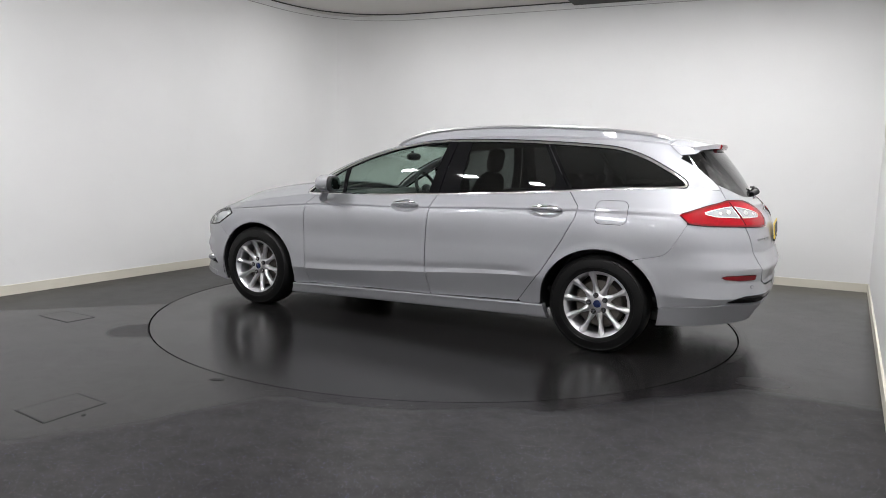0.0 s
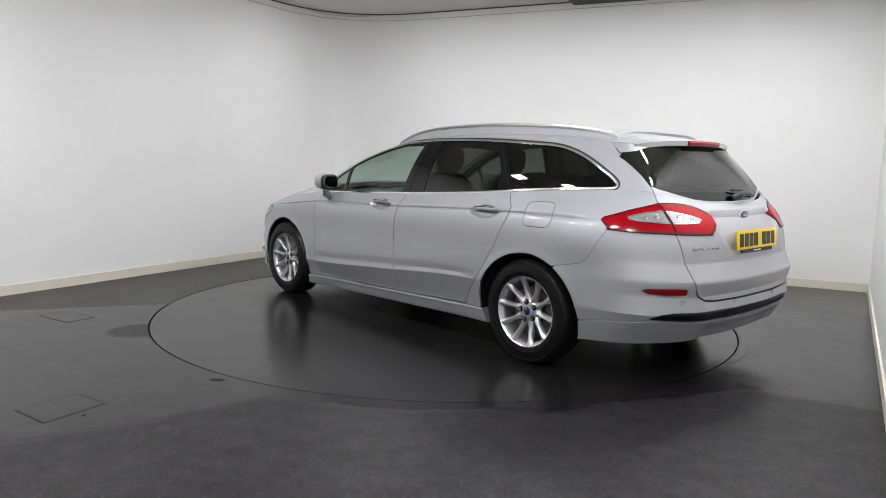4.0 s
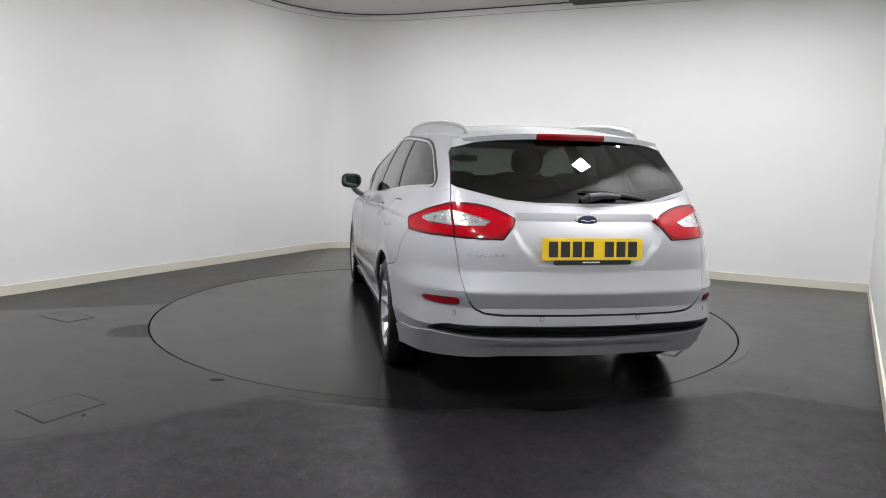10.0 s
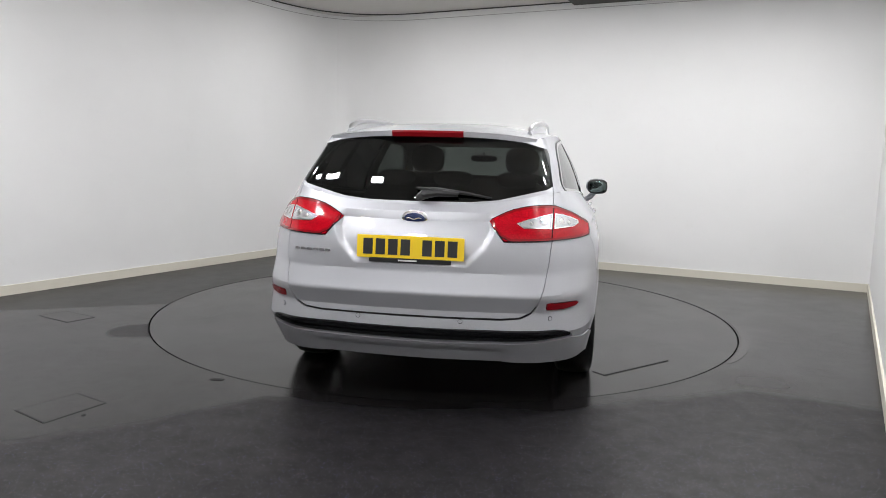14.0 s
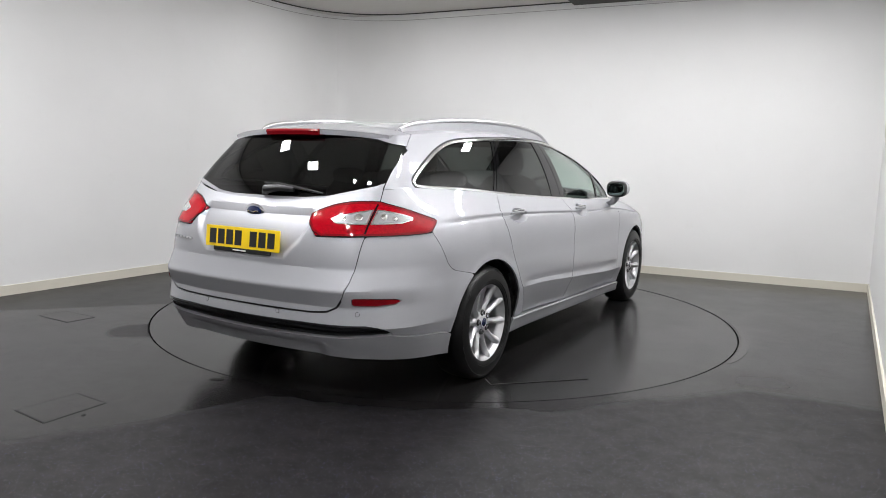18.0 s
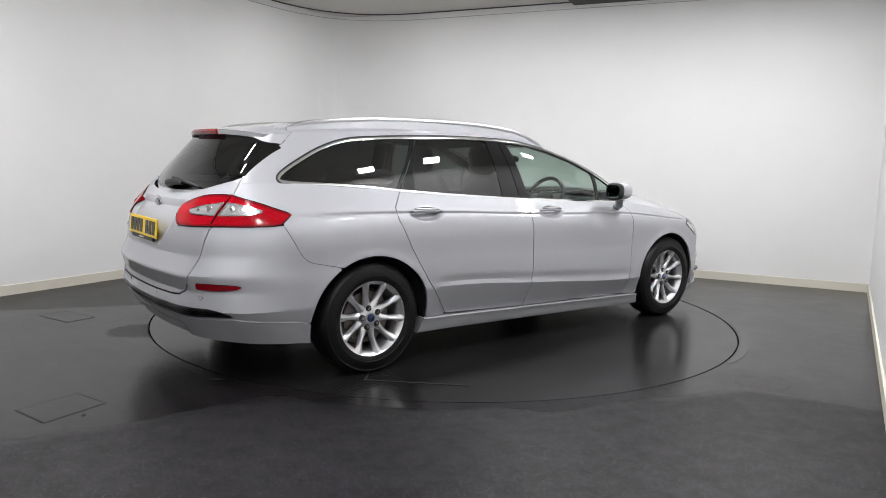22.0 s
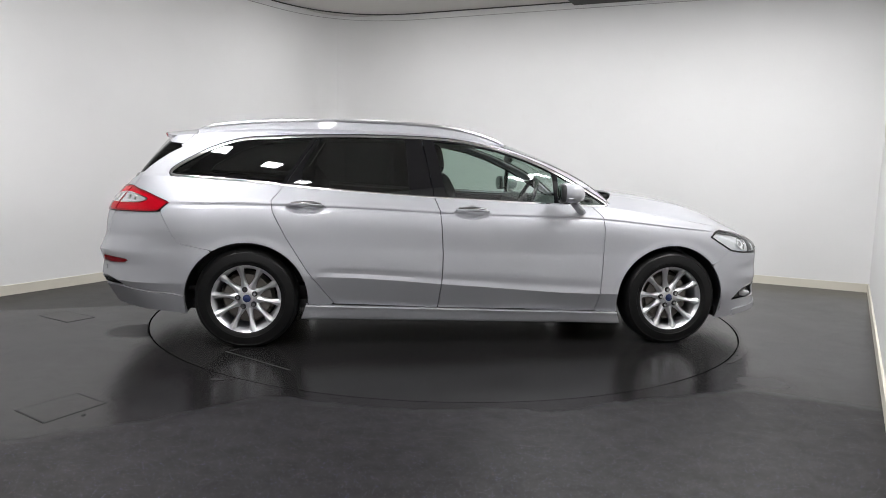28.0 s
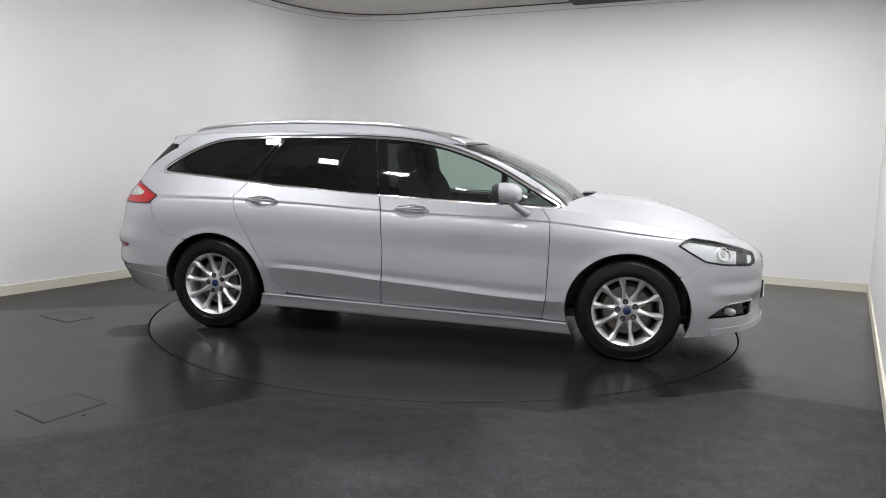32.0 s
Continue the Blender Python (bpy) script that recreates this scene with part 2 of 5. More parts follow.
def build_room():
    left = [LEFT_END[:]] + arc[:5]
    back = arc[4:] + [SIDE[:]]
    side = [SIDE[:], SIDE_END[:]]
    # front wall is unseen, added in white to bounce light onto the car
    front = [SIDE_END[:], LEFT_END[:]]
    for name, line, lab in (("wall_left", left, "smooth white painted wall running into a rounded corner"),
                            ("wall_back", back, "smooth white painted back wall with faint scuffs"),
                            ("wall_side", side, "white painted side wall with cream skirting"),
                            ("wall_bounce", front, "unseen plain white wall added behind the viewpoint to bounce light onto the car")):
        bm = bmesh.new()
        prism(bm, strip_pts(line, 0.12), 0, CEIL_Z + 0.1)
        tagged(finish(bm, name, BOUNCEWALL if name == "wall_bounce" else WALL, angle=20), lab, "wall", kind="structure")
    for name, line in (("baseboard_left", left), ("baseboard_back", back), ("baseboard_side", side)):
        bm = bmesh.new()
        prism(bm, strip_pts(line, -0.014), 0, 0.085)
        tagged(finish(bm, name, SKIRT, angle=20), "narrow cream skirting board along the wall foot", "skirting", kind="structure")
    plan = [LEFT_END[:]] + arc + [SIDE[:], SIDE_END[:]]
    bm = bmesh.new()
    prism(bm, [(p[0] * 1.0, p[1] * 1.0) for p in plan], CEIL_Z, CEIL_Z + 0.08)
    tagged(finish(bm, "ceiling", CEIL, smooth=False), "off-white plain ceiling meeting the curved walls", "ceiling", kind="structure")
    # floor with a round hole for the turntable
    bm = bmesh.new()
    n = 96
    ring = [bm.verts.new((R_TABLE * math.cos(2 * math.pi * i / n), R_TABLE * math.sin(2 * math.pi * i / n), 0)) for i in range(n)]
    deep = [bm.verts.new((R_TABLE * math.cos(2 * math.pi * i / n), R_TABLE * math.sin(2 * math.pi * i / n), -0.05)) for i in range(n)]
    outer = [bm.verts.new((14 * math.cos(2 * math.pi * i / n), 14 * math.sin(2 * math.pi * i / n), 0)) for i in range(n)]
    for i in range(n):
        j = (i + 1) % n
        bm.faces.new((ring[i], outer[i], outer[j], ring[j]))
        bm.faces.new((deep[i], ring[i], ring[j], deep[j]))
    tagged(finish(bm, "floor", FLOOR, smooth=False), "dark grey speckled vinyl floor with a satin sheen", "floor", kind="structure")
    bm = bmesh.new()
    bmesh.ops.create_circle(bm, cap_ends=True, segments=n, radius=R_TABLE + 0.3)
    bmesh.ops.translate(bm, vec=(0, 0, -0.05), verts=bm.verts)
    tagged(finish(bm, "pit_floor", GAP, smooth=False), "dark pit floor under the turntable", "floor", kind="structure")


R_TABLE = 2.268
build_room()


def build_turntable():
    t = thing("turntable", "round dark vinyl turntable flush with the floor, under the car", "turntable")
    bm = bmesh.new()
    bmesh.ops.create_cone(bm, cap_ends=True, segments=128, radius1=R_TABLE - 0.012, radius2=R_TABLE - 0.012, depth=0.046)
    bmesh.ops.translate(bm, vec=(0, 0, -0.025), verts=bm.verts)
    part("deck", bm, TABLE, t)
    return t


turntable = build_turntable()

# ---- car: body surfaces ----
# Half rings from the front centre round the side to the rear centre (x ahead, y to the left, z up).
RING_A = ((2.34, 0, 0.235), (2.31, 0.40, 0.23), (2.16, 0.68, 0.208), (1.89, 0.83, 0.178), (1.43, 0.86, 0.16), (0.92, 0.84, 0.15), (0, 0.85, 0.15),
          (-0.9, 0.85, 0.175), (-1.43, 0.87, 0.2), (-1.85, 0.84, 0.225), (-2.12, 0.745, 0.243), (-2.28, 0.61, 0.262), (-2.34, 0.36, 0.268), (-2.36, 0, 0.266))
RING_B = ((2.33, 0, 0.33), (2.29, 0.40, 0.33), (2.14, 0.69, 0.35), (1.90, 0.845, 0.36), (1.43, 0.90, 0.36), (0.92, 0.915, 0.353), (0, 0.93, 0.41),
          (-0.9, 0.925, 0.465), (-1.43, 0.915, 0.455), (-1.87, 0.885, 0.42), (-2.21, 0.79, 0.42), (-2.38, 0.62, 0.43), (-2.43, 0.36, 0.43), (-2.445, 0, 0.43))
RING_C = ((2.335, 0, 0.55), (2.295, 0.40, 0.55), (2.16, 0.675, 0.55), (1.93, 0.83, 0.56), (1.43, 0.905, 0.60), (0.92, 0.91, 0.60), (0, 0.927, 0.62),
          (-0.9, 0.924, 0.64), (-1.43, 0.915, 0.63), (-1.87, 0.885, 0.62), (-2.19, 0.775, 0.60), (-2.35, 0.63, 0.60), (-2.41, 0.36, 0.60), (-2.43, 0, 0.60))
RING_D = ((2.285, 0, 0.69), (2.235, 0.40, 0.70), (2.10, 0.655, 0.715), (1.88, 0.795, 0.76), (1.43, 0.875, 0.81), (0.92, 0.885, 0.86), (0, 0.905, 0.885),
          (-0.9, 0.895, 0.92), (-1.43, 0.88, 0.93), (-1.90, 0.835, 0.925), (-2.15, 0.725, 0.92), (-2.29, 0.60, 0.92), (-2.36, 0.36, 0.92), (-2.39, 0, 0.92))
RING_E = ((2.19, 0, 0.74), (2.12, 0.40, 0.76), (1.98, 0.62, 0.785), (1.80, 0.745, 0.81), (1.43, 0.815, 0.87), (0.97, 0.80, 0.935), (0, 0.83, 0.975),
          (-0.9, 0.825, 1.02), (-1.43, 0.79, 1.06), (-1.88, 0.725, 1.085), (-2.12, 0.65, 1.085), (-2.20, 0.54, 1.06), (-2.25, 0.36, 1.03), (-2.28, 0, 1.015))
# Greenhouse half rings: foot, middle, top.
RING_G = ((1.11, 0, 0.985), (1.04, 0.40, 0.975), (1.01, 0.765, 0.93), (0.60, 0.812, 0.94), (0, 0.83, 0.965), (-0.6, 0.83, 0.995), (-1.2, 0.808, 1.035),
          (-1.65, 0.755, 1.07), (-1.95, 0.705, 1.08), (-2.13, 0.645, 1.08), (-2.183, 0.515, 1.052), (-2.23, 0.36, 1.022), (-2.27, 0, 1.01))
RING_H = ((0.80, 0, 1.19), (0.762, 0.38, 1.185), (0.665, 0.70, 1.17), (0.35, 0.745, 1.17), (-0.15, 0.76, 1.19), (-0.65, 0.755, 1.21), (-1.2, 0.735, 1.22),
          (-1.60, 0.69, 1.23), (-1.85, 0.65, 1.225), (-2.05, 0.60, 1.20), (-2.093, 0.49, 1.194), (-2.131, 0.36, 1.191), (-2.17, 0, 1.19))
RING_I = ((0.345, 0, 0), (0.32, 0.35, 0), (0.20, 0.575, 0), (0.02, 0.625, 0), (-0.4, 0.65, 0), (-0.8, 0.65, 0), (-1.2, 0.64, 0),
          (-1.50, 0.615, 0), (-1.72, 0.59, 0), (-1.90, 0.56, 0), (-1.937, 0.465, 0), (-1.969, 0.36, 0), (-2.01, 0, 0))


def cubic(ts, ps, t):
    """Smooth curve through the points ps (N, ...) at the parameters ts, taken at t."""
    ts, ps, t = np.asarray(ts, float), np.asarray(ps, float), np.asarray(t, float)
    d = np.diff(ps, axis=0) / np.diff(ts).reshape((-1,) + (1,) * (ps.ndim - 1))
    m = np.empty_like(ps)
    h = np.diff(ts)
    m[0], m[-1] = d[0], d[-1]
    for i in range(1, len(ts) - 1):
        m[i] = (d[i - 1] * h[i] + d[i] * h[i - 1]) / (h[i - 1] + h[i])
    k = np.clip(np.searchsorted(ts, t, side="right") - 1, 0, len(ts) - 2)
    hh = ts[k + 1] - ts[k]
    u = (t - ts[k]) / hh
    shape = (-1,) + (1,) * (ps.ndim - 1)
    u, hh = u.reshape(shape), hh.reshape(shape)
    return ((2 * u ** 3 - 3 * u ** 2 + 1) * ps[k] + (u ** 3 - 2 * u ** 2 + u) * hh * m[k]
            + (-2 * u ** 3 + 3 * u ** 2) * ps[k + 1] + (u ** 3 - u ** 2) * hh * m[k + 1])


ROOF_X = (-2.15, -1.9, -1.6, -1.2, -0.8, -0.4, 0.1, 0.42)
ROOF_Z = (1.368, 1.402, 1.436, 1.461, 1.468, 1.458, 1.410, 1.350)


def roof_z(x, y):
    return cubic(ROOF_X, ROOF_Z, np.clip(x, -2.15, 0.42)) - 0.072 * (np.abs(y) / 0.65) ** 2.6


def with_ghosts(ring):
    """Adds the mirrored neighbours beyond both centre points."""
    r = np.array(ring, float)
    flip = np.array((1, -1, 1.0))
    return np.vstack([r[1] * flip, r, r[-2] * flip])


def ring_set(rings):
    a = np.stack([with_ghosts(r) for r in rings])
    steps = np.linalg.norm(np.diff(a, axis=1), axis=2).mean(axis=0)
    t = np.concatenate([[0], np.cumsum(steps)])
    return a, t - t[1]


top = np.array(RING_I)
top[:, 2] = roof_z(top[:, 0], top[:, 1])
LOW, LOW_T = ring_set([RING_A, RING_B, RING_C, RING_D, RING_E])
GRN, GRN_T = ring_set([RING_G, RING_H, top])
LOW_U, GRN_U = (0.0, LOW_T[-2]), (0.0, GRN_T[-2])
LOW_V = (0.0, 0.235, 0.45, 0.75, 0.875)
GRN_V = (0.0, 0.24, 0.44)


def smooth01(a, b, x):
    t = np.clip((x - a) / (b - a), 0, 1)
    return t * t * (3 - 2 * t)


def poly_sdf(poly, p):
    """Signed distance to a closed polygon, below zero inside."""
    p = np.asarray(p, float)
    q = np.asarray(poly, float)
    best = np.full(len(p), 1e9)
    inside = np.zeros(len(p), bool)
    for a, b in zip(q, np.roll(q, -1, axis=0)):
        e, w = b - a, p - a
        t = np.clip((w @ e) / (e @ e), 0, 1)
        best = np.minimum(best, np.linalg.norm(w - t[:, None] * e, axis=1))
        cross = (a[1] > p[:, 1]) != (b[1] > p[:, 1])
        if a[1] != b[1]:
            inside ^= cross & (p[:, 0] < (b[0] - a[0]) * (p[:, 1] - a[1]) / (b[1] - a[1]) + a[0])
    return np.where(inside, -best, best)


PLATE_RECESS = ((-0.375, 1.04), (0.375, 1.04), (0.395, 0.90), (0.36, 0.82), (0.275, 0.735), (-0.275, 0.735), (-0.36, 0.82), (-0.395, 0.90))


HUB_X, HUB_Z, R_ARCH = 1.428, 0.318, 0.364
HANDLES = ((-1.055, 0.917), (0.02, 0.897))


def low_surface(u, v):
    u, v = np.asarray(u, float), np.asarray(v, float)
    r = [cubic(LOW_T, LOW[k], u) for k in range(5)]
    f = np.clip(v / LOW_V[1], 0, 1)[:, None]
    under = r[0] * (1 - f) + r[1] * f
    # the doors tuck in sharply below the crease
    tuck = np.where(f > 0.35, 0.08 + 0.92 * (f - 0.35) / 0.65, 0.08 * f / 0.35)
    near = (smooth01(-1.1, -0.8, r[1][:, 0]) * smooth01(1.1, 0.8, r[1][:, 0]))[:, None]
    under[:, 1:2] = (1 - near) * under[:, 1:2] + near * (r[0][:, 1:2] + (r[1][:, 1:2] - r[0][:, 1:2]) * tuck)
    ts = LOW_V[1:]
    over = np.empty_like(under)
    st = np.stack(r[1:])                                   # (4, N, 3)
    k = np.clip(np.searchsorted(ts, v, side="right") - 1, 0, 2)
    d = [(st[i + 1] - st[i]) / (ts[i + 1] - ts[i]) for i in range(3)]
    h = [ts[i + 1] - ts[i] for i in range(3)]
    m = [d[0], (d[0] * h[1] + d[1] * h[0]) / (h[0] + h[1]), (d[1] * h[2] + d[2] * h[1]) / (h[1] + h[2]), d[2]]
    m = np.stack(m)
    n = np.arange(len(u))
    hh = np.array(h)[k][:, None]
    w = ((v - np.array(ts)[k]) / np.array(h)[k])[:, None]
    over = ((2 * w ** 3 - 3 * w ** 2 + 1) * st[k, n] + (w ** 3 - 2 * w ** 2 + w) * hh * m[k, n]
            + (-2 * w ** 3 + 3 * w ** 2) * st[k + 1, n] + (w ** 3 - w ** 2) * hh * m[k + 1, n])
    p = np.where((v < LOW_V[1])[:, None], under, over)
    # shoulder line pressed into the flank
    flank = smooth01(-2.0, -1.7, p[:, 0]) * smooth01(1.85, 1.55, p[:, 0])
    dv = v - 0.75
    p[:, 1] -= flank * 0.006 * np.exp(-((dv + 0.012) / 0.009) ** 2)
    p[:, 1] += flank * 0.004 * np.exp(-((dv - 0.01) / 0.012) ** 2)
    # doors: faint hollow above the lower crease
    door = smooth01(-1.02, -0.85, p[:, 0]) * smooth01(0.98, 0.85, p[:, 0])
    p[:, 1] -= door * 0.007 * np.exp(-((v - 0.272) / 0.024) ** 2)
    # handle cups
    for hx, hz in HANDLES:
        r = np.abs((p[:, 0] - hx) / 0.122) ** 1.7 + np.abs((p[:, 2] - hz + 0.008) / 0.042) ** 1.7
        p[:, 1] -= 0.034 * smooth01(1.1, 0.55, r) * (p[:, 1] > 0.7)
    # rolled lips of the wheel arches
    for hx in (HUB_X, -HUB_X):
        r = np.hypot((p[:, 0] - hx) / 1.06, p[:, 2] - HUB_Z)
        p[:, 1] += 0.005 * np.exp(-((r - R_ARCH - 0.008) / 0.022) ** 2) * (p[:, 1] > 0.7)
    # tailgate: grip ledge and number plate recess
    back = smooth01(-2.0, -2.2, p[:, 0])
    dr = poly_sdf(PLATE_RECESS, p[:, 1:])
    p[:, 0] += back * smooth01(0.004, -0.032, dr) * (0.034 * np.clip((0.984 - p[:, 2]) / 0.042, 0, 1) - 0.018 * smooth01(0.93, 0.79, p[:, 2]))
    # swage across tailgate and bumper
    z = p[:, 2]
    round_back = smooth01(-1.8, -2.15, p[:, 0])
    p[:, 0] -= round_back * 0.034 * np.minimum(np.clip((0.705 - z) / 0.095, 0, 1), np.clip((z - 0.525) / 0.075, 0, 1))
    # crease across the corner of the front bumper
    nose = smooth01(1.85, 2.1, p[:, 0])
    p[:, 1] += nose * 0.012 * np.exp(-((z - 0.445) / 0.03) ** 2) - nose * 0.010 * np.exp(-((z - 0.515) / 0.03) ** 2)
    # hollow under the middle of the valance
    p[:, 0] += back * 0.016 * smooth01(0.35, 0.32, z) * smooth01(0.50, 0.42, np.abs(p[:, 1]))
    return p


def green_surface(u, v):
    u, v = np.asarray(u, float), np.asarray(v, float)
    r = np.stack([cubic(GRN_T, GRN[k], u) for k in range(3)])
    a, b, c = GRN_V
    l0, l1, l2 = (v - b) * (v - c) / ((a - b) * (a - c)), (v - a) * (v - c) / ((b - a) * (b - c)), (v - a) * (v - b) / ((c - a) * (c - b))
    return r[0] * l0[:, None] + r[1] * l1[:, None] + r[2] * l2[:, None]


SIDE_I = np.array([p[:2] for p in RING_I[2:10]])[::-1]
SIDE_E = np.array([p[:] for p in RING_E[2:6]])[::-1]


def roof_surface(a, b):
    """a from the front edge 0 to the rear edge 1, b across from 0 to 1."""
    a, b = np.asarray(a, float), np.asarray(b, float)
    xf = 0.345 - 0.145 * np.abs(b) ** 2.2
    xr = -2.065 + 0.13 * np.abs(b) ** 2.2
    x = xf + (xr - xf) * a
    y = b * cubic(SIDE_I[:, 0], SIDE_I[:, 1], np.clip(x, -1.95, 0.2))
    return np.stack([x, y, roof_z(x, y)], 1)


HOOD_X = (0.9, 1.29, 1.5, 1.71, 1.92, 2.1, 2.2)
HOOD_Z = (1.04, 1.012, 0.988, 0.948, 0.878, 0.796, 0.742)


NOSE_Y, NOSE_X, NOSE_Z = (-0.40, 0.0, 0.40, 0.62, 0.745), (2.12, 2.19, 2.12, 1.98, 1.80), (0.76, 0.74, 0.76, 0.785, 0.81)


def hood_surface(a, b):
    """a from the cowl 0 to the nose 1, b across from 0 to 1."""
    a, b = np.asarray(a, float), np.asarray(b, float)
    x0 = 1.195 - 0.29 * np.abs(b) ** 2.4
    yn = np.abs(b) * 0.62
    x1 = cubic(NOSE_Y, NOSE_X, yn)

    def height(x):
        e = cubic(SIDE_E[:, 0], SIDE_E, np.clip(x, 0.97, 1.98))
        zc = cubic(HOOD_X, HOOD_Z, x)
        ze = e[:, 2] - np.maximum(x - 1.98, 0) * 0.3
        return e, ze + (zc - ze) * (1 - np.abs(b) ** 2.6)

    x = x0 + (x1 - x0) * a
    e, z = height(x)
    y = b * e[:, 1]
    z += (cubic(NOSE_Y, NOSE_Z, yn) - height(x1)[1]) * np.clip(a, 0, 1) ** 4
    z += 0.008 * np.exp(-((b - 0.62) / 0.07) ** 2) * smooth01(2.15, 1.8, x)
    return np.stack([x, y, z], 1)


def normals(surf, u, v, e=1e-3):
    du = surf(u + e, v) - surf(u - e, v)
    dv = surf(u, v + e) - surf(u, v - e)
    n = np.cross(du, dv)
    n /= np.maximum(np.linalg.norm(n, axis=1), 1e-9)[:, None]
    p = surf(u, v)
    out = p - np.array((0, 0, 0.75)) * 1.0
    out[:, 0] *= 0.35
    flip = (n * out).sum(1) < 0
    n[flip] *= -1
    return n


def clip_grid(surf, us, vs, sdf, grow=0.0):
    """Cuts the patch of a surface where sdf < grow out of a grid. Returns parameters and faces."""
    uu, vv = np.meshgrid(us, vs, indexing="ij")
    fu, fv = uu.ravel(), vv.ravel()
    d = sdf(surf(fu, fv), fu, fv) - grow
    nv = len(vs)
    if grow:
        # the same gap in true length, however the outline is projected
        g3 = surf(fu, fv).reshape(len(us), nv, 3)
        d0 = (d + grow).reshape(len(us), nv)
        lu = np.linalg.norm(np.gradient(g3, axis=0), axis=2) + 1e-6
        lw = np.linalg.norm(np.gradient(g3, axis=1), axis=2) + 1e-6
        slope = np.hypot(np.gradient(d0, axis=0) / lu, np.gradient(d0, axis=1) / lw)
        d = (d0 - grow * np.clip(slope, 0.05, 1.2)).ravel()
    dg = d.reshape(len(us), nv)
    low = np.minimum(np.minimum(dg[:-1, :-1], dg[1:, :-1]), np.minimum(dg[1:, 1:], dg[:-1, 1:]))
    index, params, faces = {}, [], []

    def node(key, pu, pv):
        if key not in index:
            index[key] = len(params)
            params.append((pu, pv))
        return index[key]

    for i, j in zip(*np.nonzero(low < 0)):
        ids = (i * nv + j, (i + 1) * nv + j, (i + 1) * nv + j + 1, i * nv + j + 1)
        loop = []
        for a, b in zip(ids, ids[1:] + ids[:1]):
            if d[a] < 0:
                loop.append(node(int(a), fu[a], fv[a]))
            if (d[a] < 0) != (d[b] < 0):
                t = d[a] / (d[a] - d[b])
                t = min(max(t, 0.02), 0.98)
                key = (int(min(a, b)), int(max(a, b)))
                loop.append(node(key, fu[a] + t * (fu[b] - fu[a]), fv[a] + t * (fv[b] - fv[a])))
        if len(loop) > 2:
            faces.append(loop)
    return np.array(params).reshape(-1, 2), faces


def skin(bm, surf, us, vs, sdf, side=1, both=False, thick=0.012, lift=0.0, grow=-0.003):
    """Adds a panel of a body surface to bm: side 1 is the left of the car, -1 the right; both: across the middle."""
    pr, faces = clip_grid(surf, np.asarray(us), np.asarray(vs), sdf, grow)
    if not faces:
        return bm
    n = normals(surf, pr[:, 0], pr[:, 1])
    p = surf(pr[:, 0], pr[:, 1]) + n * lift
    mid = np.abs(p[:, 1]) < 2e-4
    p[mid, 1] = 0
    n[mid, 1] = 0
    # orientation: compare the first face with its normal
    f0 = faces[len(faces) // 2]
    fn = np.cross(p[f0[1]] - p[f0[0]], p[f0[2]] - p[f0[0]])
    flip0 = fn @ n[f0[0]] < 0
    count = {}
    for f in faces:
        for a, b in zip(f, f[1:] + f[:1]):
            k = (min(a, b), max(a, b))
            count[k] = count.get(k, 0) + 1
    edges = [(a, b) for f in faces for a, b in zip(f, f[1:] + f[:1]) if count[(min(a, b), max(a, b))] == 1]
    sides = (1, -1) if both else (side,)
    middle = {}
    for s in sides:
        vs_out, vs_in = [], {}
        for i in range(len(p)):
            if both and mid[i] and i in middle:
                vs_out.append(middle[i])
                continue
            w = bm.verts.new((p[i, 0], p[i, 1] * s, p[i, 2]))
            vs_out.append(w)
            if mid[i]:
                middle[i] = w
        rev = flip0 != (s < 0)
        for f in faces:
            loop = [vs_out[i] for i in f]
            if len(set(loop)) < 3:
                continue
            try:
                bm.faces.new(loop[::-1] if rev else loop)
            except ValueError:
                pass
        if thick:
            q = p - n * thick
            for a, b in edges:
                if both and mid[a] and mid[b]:
                    continue
                for i in (a, b):
                    if i not in vs_in:
                        vs_in[i] = bm.verts.new((q[i, 0], q[i, 1] * s, q[i, 2]))
                loop = [vs_out[b], vs_out[a], vs_in[a], vs_in[b]]
                try:
                    bm.faces.new(loop[::-1] if rev else loop)
                except ValueError:
                    pass
    return bm


def steps(a, b, d):
    return np.linspace(a, b, max(2, int(round((b - a) / d)) + 1))


LU, LVV = steps(LOW_U[0], LOW_U[1], 0.0115), np.unique(np.concatenate([steps(0, 0.235, 0.016), steps(0.235, 0.715, 0.016), steps(0.715, 0.785, 0.007), steps(0.785, 0.875, 0.016)]))
GU, GVV = steps(GRN_U[0], GRN_U[1], 0.012), steps(0, 0.44, 0.009)


DOOR_U = steps(1.8, 4.3, 0.011)
DOOR_V = np.unique(np.concatenate([steps(0, 0.235, 0.016), steps(0.235, 0.66, 0.016), steps(0.66, 0.81, 0.007), steps(0.81, 0.875, 0.012)]))


def xz(poly):
    return lambda p: poly_sdf(poly, p[:, [0, 2]])


def yz(poly):
    return lambda p: poly_sdf(poly, p[:, [1, 2]])


TU, TV = steps(LOW_U[1] - 1.30, LOW_U[1], 0.007), steps(0.5, 0.875, 0.007)
HU, HV = steps(0.2, 1.25, 0.007), steps(0.1, 0.82, 0.007)


def arch(p):
    a = np.hypot((p[:, 0] - HUB_X) / 1.06, p[:, 2] - HUB_Z)
    b = np.hypot((p[:, 0] + HUB_X) / 1.06, p[:, 2] - HUB_Z)
    return np.minimum(a, b) - R_ARCH


